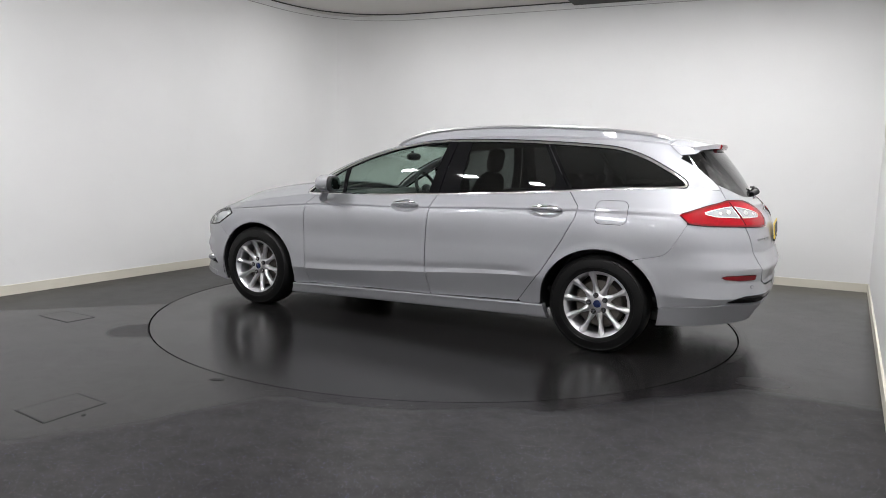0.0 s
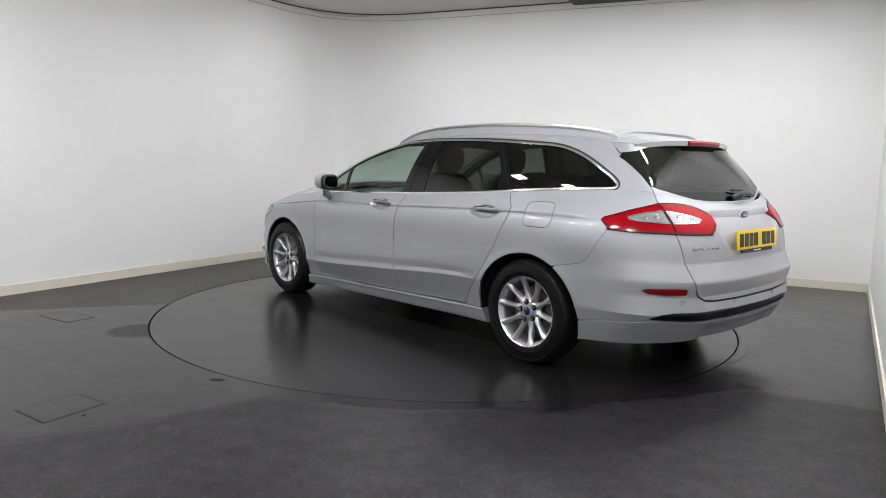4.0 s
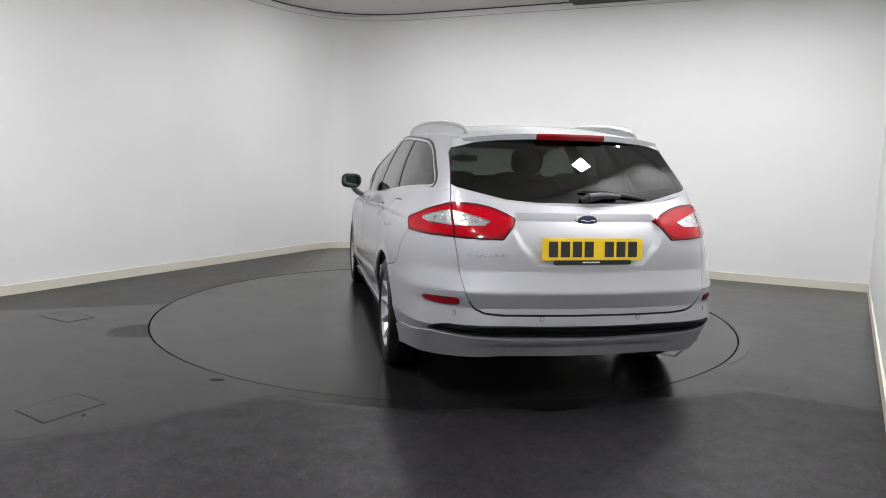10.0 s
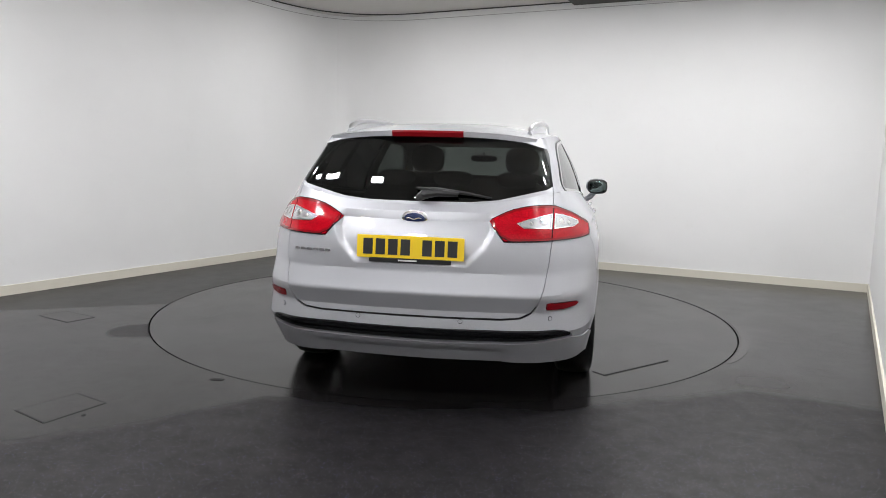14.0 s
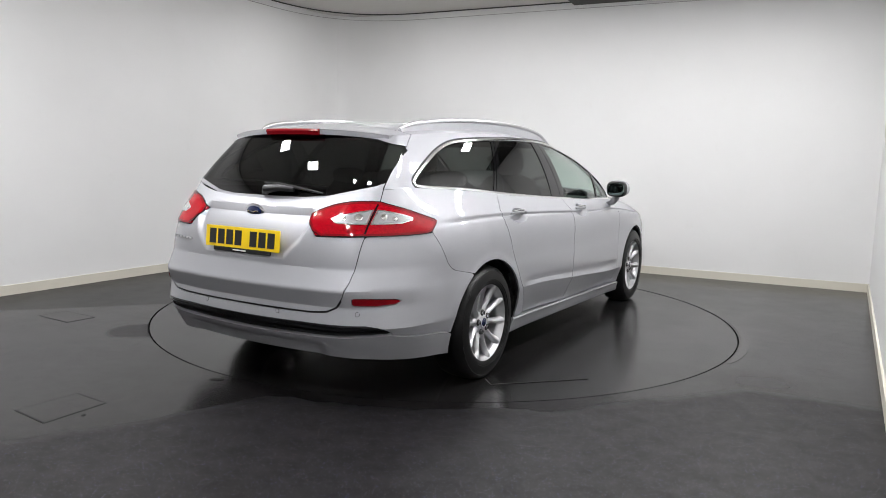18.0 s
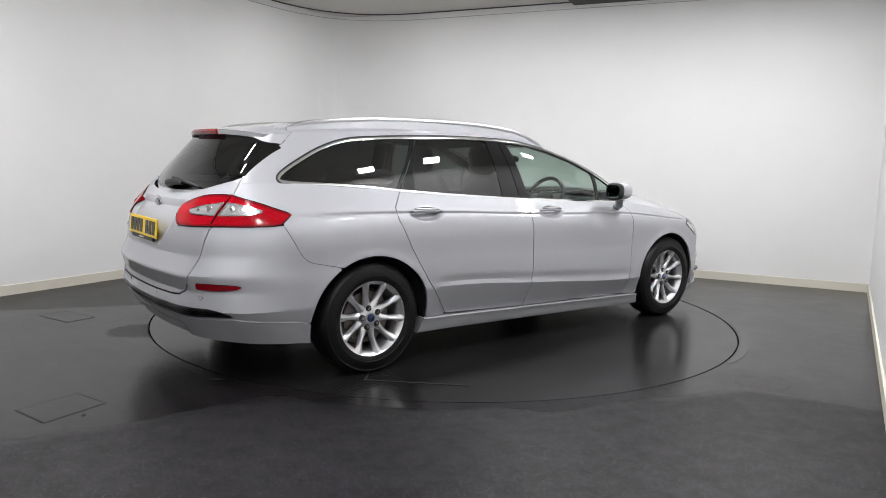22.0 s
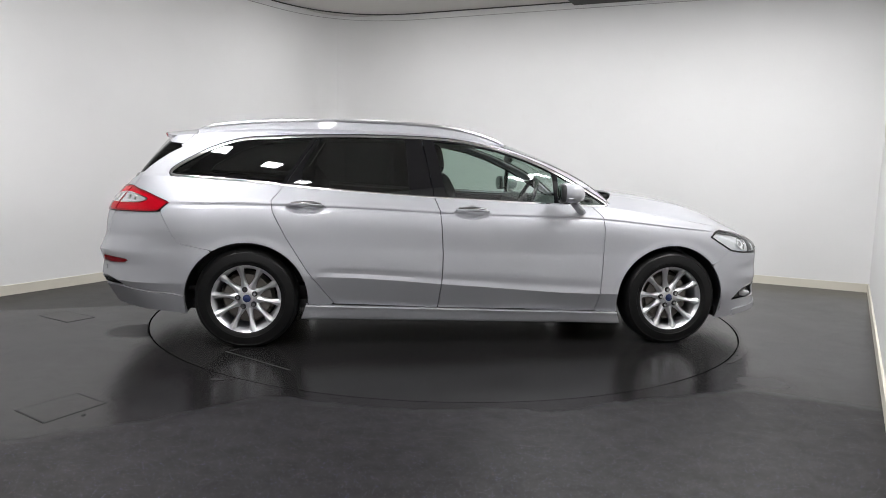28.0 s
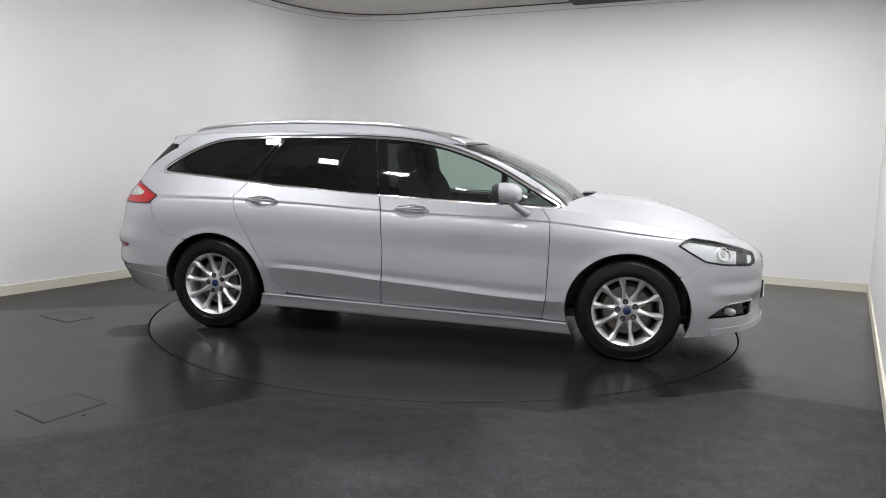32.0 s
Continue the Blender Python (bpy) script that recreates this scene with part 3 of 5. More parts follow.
# Outlines of the panels, side view (x, z).
DOOR_F = ((0.84, 1.3), (0.86, 0.945), (0.925, 0.87), (0.93, 0.80), (0.93, 0.64), (0.92, 0.37), (0.90, 0.232), (-0.19, 0.252), (-0.17, 0.47), (-0.168, 0.62), (-0.18, 0.80), (-0.19, 0.90), (-0.225, 0.99), (-0.26, 1.3))
DOOR_R = ((-0.26, 1.3), (-0.225, 0.99), (-0.19, 0.90), (-0.18, 0.80), (-0.168, 0.62), (-0.17, 0.47), (-0.19, 0.252), (-0.87, 0.278), (-1.05, 0.51), (-1.18, 0.72), (-1.262, 0.88), (-1.272, 0.95), (-1.18, 1.06), (-1.1, 1.3))
SILL = ((1.2, 0.1), (1.2, 0.221), (-0.19, 0.247), (-1.2, 0.283), (-1.2, 0.1))
DLO = ((-1.925, 1.10), (-1.89, 1.145), (-1.70, 1.252), (-1.60, 1.294), (-1.51, 1.322), (-1.42, 1.338), (-1.31, 1.346), (-1.12, 1.358), (-0.74, 1.372), (-0.35, 1.372), (-0.12, 1.362), (0.03, 1.345), (0.22, 1.308), (0.42, 1.245), (0.61, 1.162), (0.81, 1.05), (0.93, 0.982), (1.0, 0.938),
       (0.79, 0.944), (0.42, 0.955), (0.04, 0.973), (-0.34, 0.988), (-0.71, 1.01), (-1.09, 1.037), (-1.28, 1.054), (-1.47, 1.07), (-1.65, 1.081), (-1.86, 1.09))
WIN_F = ((-0.135, 0.99), (-0.165, 1.10), (-0.215, 1.35), (0.02, 1.335), (0.21, 1.297), (0.41, 1.234), (0.585, 1.158), (0.60, 0.958), (0.04, 0.98))
WIN_T = ((0.63, 0.957), (0.63, 1.138), (0.79, 1.046), (0.91, 0.976), (0.95, 0.948))
WIN_R = ((-0.385, 0.998), (-0.395, 1.10), (-0.415, 1.36), (-0.74, 1.36), (-0.96, 1.353), (-1.05, 1.20), (-1.075, 1.15), (-1.085, 1.045), (-0.71, 1.018))
WIN_Q = ((-1.215, 1.058), (-1.12, 1.20), (-1.03, 1.35), (-1.12, 1.346), (-1.31, 1.334), (-1.42, 1.325), (-1.51, 1.309), (-1.60, 1.281), (-1.70, 1.238), (-1.88, 1.135), (-1.90, 1.105), (-1.65, 1.092), (-1.47, 1.081))
HEAD = ((1.712, 0.742), (1.755, 0.775), (1.80, 0.786), (1.94, 0.765), (2.10, 0.725), (2.20, 0.69), (2.205, 0.635), (2.17, 0.617), (1.99, 0.627), (1.88, 0.645), (1.78, 0.70))
FOG = ((1.90, 0.288), (1.985, 0.352), (2.05, 0.385), (2.20, 0.395), (2.205, 0.302))
BUMP_F = ((1.60, 0.5), (1.78, 0.57), (1.88, 0.652), (2.0, 0.72), (2.6, 0.72), (2.6, 0.05), (1.4, 0.05))
# Rear view (y, z), left half.
# Tail lamp outline (y, lengthened past x -2.25, and z), wrapped round the corner.
TAIL = ((0.362, 0.948), (0.44, 0.856), (0.56, 0.858), (0.69, 0.861), (0.882, 0.861), (1.0, 0.864), (1.108, 0.868), (1.135, 0.88), (1.182, 0.928), (1.08, 0.951), (0.945, 0.985), (0.83, 1.006), (0.745, 1.024), (0.585, 1.02), (0.49, 1.008), (0.42, 0.98))
CLEAR_OUT = ((0.665, 0.98), (0.70, 0.974), (0.74, 0.960), (0.772, 0.943), (0.776, 0.931), (0.755, 0.919), (0.665, 0.914))
CLEAR_IN = ((0.650, 0.98), (0.60, 0.968), (0.54, 0.952), (0.496, 0.936), (0.524, 0.918), (0.650, 0.914))
GATE = ((-0.2, 0.492), (0.44, 0.494), (0.53, 0.503), (0.58, 0.527), (0.615, 0.575), (0.635, 0.64), (0.652, 0.75), (0.662, 0.86), (0.66, 1.03), (0.65, 1.118), (0.635, 1.20), (0.619, 1.277), (0.60, 1.303), (0.59, 1.5), (-0.2, 1.5))
GLASS_B = ((-0.2, 1.375), (0.2, 1.37), (0.36, 1.353), (0.5, 1.328), (0.604, 1.300), (0.625, 1.277), (0.640, 1.20), (0.655, 1.118), (0.62, 1.099), (0.39, 1.045), (0.25, 1.033), (-0.2, 1.03))
REFLECTOR = ((0.648, 0.536), (0.650, 0.571), (0.70, 0.570), (0.79, 0.563), (0.806, 0.555), (0.785, 0.537), (0.73, 0.531))
STRIP = ((-0.2, 0.365), (0.47, 0.374), (0.66, 0.383), (0.78, 0.388), (0.775, 0.402), (0.745, 0.425), (0.70, 0.438), (0.58, 0.442), (-0.2, 0.434))
SEAM_B = ((-1.0, 0.0), (-3.0, 0.0), (-3.0, 0.866), (-1.955, 0.868), (-1.91, 0.782), (-1.871, 0.71), (-1.845, 0.683), (-1.81, 0.666), (-1.63, 0.629), (-1.0, 0.6))


def wrap_z(p):
    return np.stack([p[:, 1] + np.maximum(p[:, 0] + 2.25, 0), p[:, 2]], 1)


def tail_sdf(p):
    return poly_sdf(TAIL, wrap_z(p))


def side_xz(p):
    return p[:, [0, 2]]


def gate_sdf(p):
    """Tailgate edge: down the tail as drawn, at the spoiler along a slanting line."""
    return np.where(p[:, 2] > 1.296, p[:, 0] - np.interp(p[:, 2], (1.296, 1.37), (-1.857, -1.775)), poly_sdf(GATE, p[:, [1, 2]]))


def roof_split(p):
    return -1.79 + 0.015 * (np.abs(p[:, 1]) / 0.6) ** 3


def rear_only(p, edge=-1.7):
    return p[:, 0] - edge


def cut(*fs):
    """Where all the given distances are below zero."""
    return np.maximum.reduce(fs)


def seek_grid(surf, us, vs, need):
    """Samples of a surface from which a place on it is sought."""
    uu, vv = np.meshgrid(us, vs, indexing="ij")
    uu, vv = uu.ravel(), vv.ravel()
    p = surf(uu, vv)
    ok = need(p)
    return uu[ok], vv[ok], p[ok]


GRN_SEEK = seek_grid(green_surface, steps(0.7, GRN_U[1] - 0.5, 0.03), steps(0, 0.44, 0.02), lambda p: p[:, 1] > 0.4)
TAIL_SEEK = seek_grid(low_surface, steps(LOW_U[1] - 1.3, LOW_U[1], 0.02), steps(0.55, 0.875, 0.015), lambda p: p[:, 0] < -1.7)


def on_surface(surf, seek, axes, q):
    """Parameters of the surface points whose two coordinates are q."""
    uu, vv, p = seek
    q = np.asarray(q, float)
    i = ((axes(p)[None] - q[:, None]) ** 2).sum(2).argmin(1)
    u, v = uu[i].copy(), vv[i].copy()
    e = 2e-4
    for _ in range(8):
        f = axes(surf(u, v)) - q
        a = (axes(surf(u + e, v)) - axes(surf(u - e, v))) / (2 * e)
        b = (axes(surf(u, v + e)) - axes(surf(u, v - e))) / (2 * e)
        det = a[:, 0] * b[:, 1] - a[:, 1] * b[:, 0]
        det = np.where(np.abs(det) < 0.05, 0.05 * np.where(det < 0, -1, 1), det)
        u -= np.clip((f[:, 0] * b[:, 1] - f[:, 1] * b[:, 0]) / det, -0.02, 0.02)
        v -= np.clip((a[:, 0] * f[:, 1] - a[:, 1] * f[:, 0]) / det, -0.02, 0.02)
    return u, v


def round_off(poly, times):
    q = np.asarray(poly, float)
    for _ in range(times):
        n = np.roll(q, -1, axis=0)
        q = np.stack([q * 0.75 + n * 0.25, q * 0.25 + n * 0.75], 1).reshape(-1, 2)
    return q


def ribbon(bm, surf, seek, axes, poly, profile, side, times=2):
    """A moulding along a closed outline on a surface: profile of (offset outwards, height)."""
    q = round_off(poly, times)
    dense = []
    for a, b in zip(q, np.roll(q, -1, axis=0)):
        n = max(1, int(np.linalg.norm(b - a) / 0.02))
        dense += [a + (b - a) * k / n for k in range(n)]
    q = np.array(dense)
    d = np.roll(q, -1, axis=0) - np.roll(q, 1, axis=0)
    d /= np.linalg.norm(d, axis=1)[:, None]
    nrm = np.stack([d[:, 1], -d[:, 0]], 1)
    area = (q[:, 0] * np.roll(q[:, 1], -1) - q[:, 1] * np.roll(q[:, 0], -1)).sum()
    if area < 0:
        nrm = -nrm
    rows = []
    for off, high in profile:
        u, v = on_surface(surf, seek, axes, q + nrm * off)
        p = surf(u, v) + normals(surf, u, v) * high
        rows.append([bm.verts.new((x, y * side, z)) for x, y, z in p])
    m = len(q)
    for r0, r1 in zip(rows, rows[1:]):
        for k in range(m):
            bm.faces.new((r0[k], r0[(k + 1) % m], r1[(k + 1) % m], r1[k]))
    bmesh.ops.recalc_face_normals(bm, faces=bm.faces)
    return bm


def sill_top(x):
    return 0.2445 - 0.0275 * x


def sill(bm, s):
    """Moulded sill between the wheel arches."""
    rows = []
    for y, f in ((0.80, 1.0), (0.872, 1.0), (0.8775, 0.975), (0.879, 0.92), (0.873, 0.8), (0.867, 0.62), (0.861, 0.38), (0.857, 0.2), (0.852, 0.08), (0.845, 0.01), (0.80, 0.0)):
        zm = sill_top(0) * f + 0.157 * (1 - f)
        half = HUB_X - 1.06 * math.sqrt(R_ARCH ** 2 - (zm - HUB_Z) ** 2) + 0.004
        row = []
        for x in np.linspace(-half, half, 40):
            z = sill_top(x) * f + (0.157 - 0.021 * x) * (1 - f)
            flare = 0.012 * smooth01(0.8, 1.06, abs(x)) * (1 - 0.3 * f)
            row.append(bm.verts.new((x, s * (y + flare), z)))
        rows.append(row)
    for a, b in zip(rows, rows[1:]):
        for k in range(39):
            bm.faces.new((a[k], a[k + 1], b[k + 1], b[k]))
    for k in (0, -1):
        bm.faces.new([r[k] for r in rows])
    bmesh.ops.recalc_face_normals(bm, faces=bm.faces)
    return bm


def low_point(x=None, z=None, y=None):
    """A point of the left flank at x, z (or of the tail at y, z), its normal."""
    uu, vv = np.meshgrid(LU, LVV, indexing="ij")
    uu, vv = uu.ravel(), vv.ravel()
    p = LOW_GRID
    if y is None:
        d = np.where(p[:, 1] > 0.45, (p[:, 0] - x) ** 2 + (p[:, 2] - z) ** 2, 9)
    else:
        d = np.where(p[:, 0] < -1.9, (p[:, 1] - abs(y)) ** 2 + (p[:, 2] - z) ** 2, 9)
    i = int(np.argmin(d))
    fu, fv = np.meshgrid(uu[i] + np.linspace(-0.02, 0.02, 25), np.clip(vv[i] + np.linspace(-0.02, 0.02, 25), 0, 0.875), indexing="ij")
    fu, fv = fu.ravel(), fv.ravel()
    fp = low_surface(fu, fv)
    d = (fp[:, 0] - x) ** 2 + (fp[:, 2] - z) ** 2 if y is None else (fp[:, 1] - abs(y)) ** 2 + (fp[:, 2] - z) ** 2
    i = int(np.argmin(d))
    n = normals(low_surface, fu[i:i + 1], fv[i:i + 1])[0]
    q = fp[i].copy()
    if y is not None and y < 0:
        q[1], n[1] = -q[1], -n[1]
    return Vector(q), Vector(n)


_u, _v = np.meshgrid(LU, LVV, indexing="ij")
LOW_GRID = low_surface(_u.ravel(), _v.ravel())


def tube(bm, pts, radius, n=10, squash=1.0):
    """A round bar along points; radius may be a list."""
    rad = radius if isinstance(radius, (list, tuple)) else [radius] * len(pts)
    rows = []
    for i, p in enumerate(pts):
        a, b = Vector(pts[max(i - 1, 0)]), Vector(pts[min(i + 1, len(pts) - 1)])
        d = (b - a).normalized()
        side = d.cross(Vector((0, 0, 1)))
        side = side.normalized() if side.length > 1e-4 else Vector((0, 1, 0))
        up = side.cross(d)
        rows.append([bm.verts.new(Vector(p) + side * (rad[i] * math.cos(2 * math.pi * k / n)) + up * (rad[i] * squash * math.sin(2 * math.pi * k / n))) for k in range(n)])
    for r0, r1 in zip(rows, rows[1:]):
        for k in range(n):
            bm.faces.new((r0[k], r0[(k + 1) % n], r1[(k + 1) % n], r1[k]))
    bm.faces.new(rows[0][::-1])
    bm.faces.new(rows[-1])
    bmesh.ops.recalc_face_normals(bm, faces=bm.faces)
    return bm


def blob(bm, size, m, power=2.6, n=18):
    """A rounded block: a superellipsoid of the given half sizes."""
    r = bmesh.ops.create_uvsphere(bm, u_segments=n * 2, v_segments=n, radius=1.0)
    for v in r["verts"]:
        c = v.co
        f = (abs(c.x) ** power + abs(c.y) ** power + abs(c.z) ** power) ** (-1 / power)
        v.co = Vector((c.x * f * size[0], c.y * f * size[1], c.z * f * size[2]))
    bmesh.ops.transform(bm, matrix=m, verts=r["verts"])
    return bm


def flip_y(bm, s):
    if s < 0:
        bmesh.ops.scale(bm, vec=(1, -1, 1), verts=bm.verts)
        bmesh.ops.reverse_faces(bm, faces=bm.faces)
    return bm


car = thing("estate_car", "silver metallic estate car with roof rails standing on the turntable", "car")


def panel(name, parent, mat, surf, us, vs, sdf, side=1, both=False, label="", **more):
    bm = skin(bmesh.new(), surf, us, vs, sdf, side, both, **more)
    return part(name, bm, mat, parent, label)


def lv(lo, hi):
    return np.unique(np.concatenate([LVV[(LVV >= lo) & (LVV <= hi)], [lo, hi]]))


def body_side(s):
    low = lambda f: (low_surface, LU, LVV, f)
    grn = lambda f: (green_surface, GU, GVV, f)
    tail = lambda f: (low_surface, TU, TV, f)
    fine = lambda f: (low_surface, steps(LOW_U[1] - 0.95, LOW_U[1] - 0.4, 0.003), steps(0.66, 0.84, 0.003), f)
    head = lambda f: (low_surface, HU, HV, f)
    ahead = lambda p: 0.4 - p[:, 0]
    behind = lambda p: p[:, 0] - 0.2
    # front wing
    def wing(p, u, v):
        return cut(-arch(p), -xz(DOOR_F)(p), -xz(BUMP_F)(p), -xz(HEAD)(p), ahead(p), sill_top(p[:, 0]) + 0.003 - p[:, 2] + np.where(p[:, 0] > 1.2, -1, 0.0))
    panel("front_wing", car, PAINT, *low(wing), side=s, grow=-0.0018)
    # doors with their windows
    for name, outline, wins in (("front_door", DOOR_F, (("door_window", WIN_F, GLASSGREEN), ("corner_window", WIN_T, GLASSGREEN))),
                                ("rear_door", DOOR_R, (("door_window", WIN_R, GLASSDARK),))):
        f = lambda p, u, v, o=outline: cut(xz(o)(p), -arch(p))
        bm = skin(bmesh.new(), low_surface, DOOR_U, DOOR_V, f, side=s, thick=0.02)
        fu = lambda p, u, v, o=outline: cut(xz(o)(p), p[:, 2] - 1.06, xz(DLO)(p) * -1 + 0.001, p[:, 0] - 0.97)
        skin(bm, *grn(fu), side=s, thick=0.0)
        door = part(name, bm, PAINT, car)
        for wname, w, mat in wins:
            g = lambda p, u, v, w=w: xz(w)(p)
            panel(wname, door, mat, *grn(g), side=s, thick=0.004, lift=-0.003, grow=0.004)
        def frame_w(p, u, v, ws=wins, front=(name == "front_door")):
            line = np.interp(p[:, 2], (0.99, 1.38), (-0.225, -0.30))
            rear = np.interp(p[:, 2], (1.05, 1.36), (-1.19, -0.985))
            reg = line - p[:, 0] if front else cut(p[:, 0] - line, rear - p[:, 0])
            return cut(xz(DLO)(p), reg, *[-xz(w)(p) for _, w, _ in ws])
        panel("window_frame", door, GLOSSBLACK, *grn(frame_w), side=s, thick=0.01)
    # quarter panel with roof side
    def quarter(p, u, v):
        return cut(-arch(p), -xz(DOOR_R)(p), behind(p) + 0.6, -gate_sdf(p) + 0 * u, -tail_sdf(p), -cut(xz(SEAM_B)(p), rear_only(p, -1.6)), np.where(p[:, 0] > -1.3, sill_top(p[:, 0]) + 0.003, 0.24) - p[:, 2])
    fuel = lambda p: np.maximum(np.abs(p[:, 0] + 1.49) - 0.062, np.abs(p[:, 2] - 0.922) - 0.034)
    fuel_r = lambda p: np.hypot(np.maximum(np.abs(p[:, 0] + 1.49) - 0.062, 0), np.maximum(np.abs(p[:, 2] - 0.922) - 0.034, 0)) - 0.04
    base = quarter
    if s > 0:
        quarter = lambda p, u, v: cut(base(p, u, v), -(fuel_r(p) - 0.0012))
        panel("fuel_flap", car, PAINT, low_surface, np.arange(3.4, 5.2, 0.008), np.arange(0.6, 0.87, 0.008), lambda p, u, v: fuel_r(p), side=s, thick=0.01, grow=-0.0012)
    bm = skin(bmesh.new(), *low(quarter), side=s, grow=-0.0015)
    def upper(p, u, v):
        return cut(-xz(DLO)(p), -cut(gate_sdf(p), p[:, 0] + 1.7), 0.66 - u, np.where(p[:, 2] < 1.06, np.maximum(-xz(DOOR_F)(p), -1), -1), -cut(xz(DOOR_F)(p), p[:, 2] - 1.0), -cut(xz(DOOR_R)(p), p[:, 2] - 1.07))
    skin(bm, *grn(upper), side=s)
    qp = part("body_side", bm, PAINT, car)
    panel("quarter_window", qp, GLASSDARK, *grn(lambda p, u, v: xz(WIN_Q)(p)), side=s, thick=0.004, lift=-0.003, grow=0.004)
    def qframe(p, u, v):
        rear = np.interp(p[:, 2], (1.05, 1.36), (-1.19, -0.985))
        return cut(xz(DLO)(p), p[:, 0] - rear, -xz(WIN_Q)(p))
    panel("window_frame", qp, GLOSSBLACK, *grn(qframe), side=s, thick=0.01)
    part("window_trim", ribbon(bmesh.new(), green_surface, GRN_SEEK, side_xz, DLO, ((-0.0075, -0.004), (-0.0065, 0.004), (0.0, 0.0055), (0.0065, 0.004), (0.0075, -0.004)), s), CHROME, car, "bright chrome strip round the side windows")
    part("window_seal", ribbon(bmesh.new(), green_surface, GRN_SEEK, side_xz, DLO, ((0.006, 0.003), (0.0155, 0.003), (0.0165, -0.004)), s), PLASTIC, car, "black rubber seal round the side windows")
    # sill
    part("sill", sill(bmesh.new(), s), PAINT, car, "silver sill below the doors")
    # lamps
    panel("headlight_cover", car, CLEAR, *head(lambda p, u, v: cut(xz(HEAD)(p), ahead(p))), side=s, thick=0.004)
    # tail lamp in two halves, split by the tailgate edge
    for nm, sg in (("tail_light", 1), ("tailgate_light", -1)):
        f = lambda p, u, v, sg=sg: cut(tail_sdf(p), rear_only(p), -sg * (p[:, 1] - 0.657) + 0.001)
        panel(nm, car, REDLENS, *tail(f), side=s, lift=0.006, thick=0.02, label="red tail lamp lens with a clear middle")
    part("lamp_bezel", ribbon(bmesh.new(), low_surface, TAIL_SEEK, wrap_z, TAIL, ((-0.003, 0.004), (-0.002, 0.0072), (0.001, 0.0072), (0.003, -0.004)), s, 1), GLOSSBLACK, car)
    part("lens_border", ribbon(bmesh.new(), low_surface, TAIL_SEEK, wrap_z, TAIL, ((-0.013, 0.0), (-0.012, 0.0068), (-0.002, 0.0068)), s, 1), REDDARK, car)
    panel("lamp_divider", car, GLOSSBLACK, *tail(lambda p, u, v: cut(tail_sdf(p), np.abs(p[:, 1] - 0.657) - 0.003, rear_only(p))), side=s, lift=0.003, thick=0.01, grow=0)
    for k, o in enumerate((CLEAR_OUT, CLEAR_IN)):
        lens = panel("clear_lens", car, WHITELENS, *fine(lambda p, u, v, o=o: cut(yz(o)(p), rear_only(p))), side=s, lift=0.0085, thick=0.006, grow=0, label="clear ribbed lens in the tail lamp")
        for by, bz, br in (((0.695, 0.948, 0.016), (0.73, 0.94, 0.011)) if k == 0 else ((0.612, 0.946, 0.019), (0.557, 0.938, 0.009))):
            bp, bn = low_point(y=by, z=bz)
            bm = blob(bmesh.new(), (br, br, br * 0.22), Matrix.Translation(bp + bn * 0.009) @ bn.to_track_quat("Z", "Y").to_matrix().to_4x4(), 2, 8)
            part("bulb", flip_y(bm, s), CHROME, lens)
        panel("lens_edge", lens, CHROME, *fine(lambda p, u, v, o=o: cut(np.abs(yz(o)(p)) - 0.0025, rear_only(p))), side=s, lift=0.0095, thick=0.004, grow=0)
    panel("headlight_bezel", car, GLOSSBLACK, *head(lambda p, u, v: cut(np.abs(xz(HEAD)(p) + 0.003) - 0.006, ahead(p))), side=s, lift=0.001, thick=0.03, grow=0)
    panel("headlight_housing", car, LAMPSILVER, *head(lambda p, u, v: cut(xz(HEAD)(p), ahead(p))), side=s, lift=-0.022, thick=0.004, grow=0.004)
    panel("daytime_strip", car, DRL, *head(lambda p, u, v: cut(xz(HEAD)(p) + 0.012, 2.165 - p[:, 0])), side=s, lift=-0.012, thick=0.01, grow=0, label="white daytime lamp strip")
    panel("headlight_mask", car, PLASTIC, *head(lambda p, u, v: cut(xz(HEAD)(p) + 0.004, 2.09 - p[:, 0], p[:, 0] - 2.165)), side=s, lift=-0.018, thick=0.008, grow=0)
    panel("fog_lamp_recess", car, GLOSSBLACK, *head(lambda p, u, v: cut(xz(FOG)(p), ahead(p))), side=s, lift=-0.03, thick=0.005, grow=0.01, label="black recess of the fog lamp")
    panel("fog_trim", car, CHROME, *head(lambda p, u, v: cut(np.abs(xz(FOG)(p)) - 0.004, 0.375 - p[:, 2] + 0 * u, ahead(p))), side=s, lift=0.003, thick=0.01, grow=0)
    panel("reflector", car, REDDARK, *low(lambda p, u, v: cut(yz(REFLECTOR)(p), rear_only(p))), side=s, lift=0.003, label="narrow red reflector in the bumper")


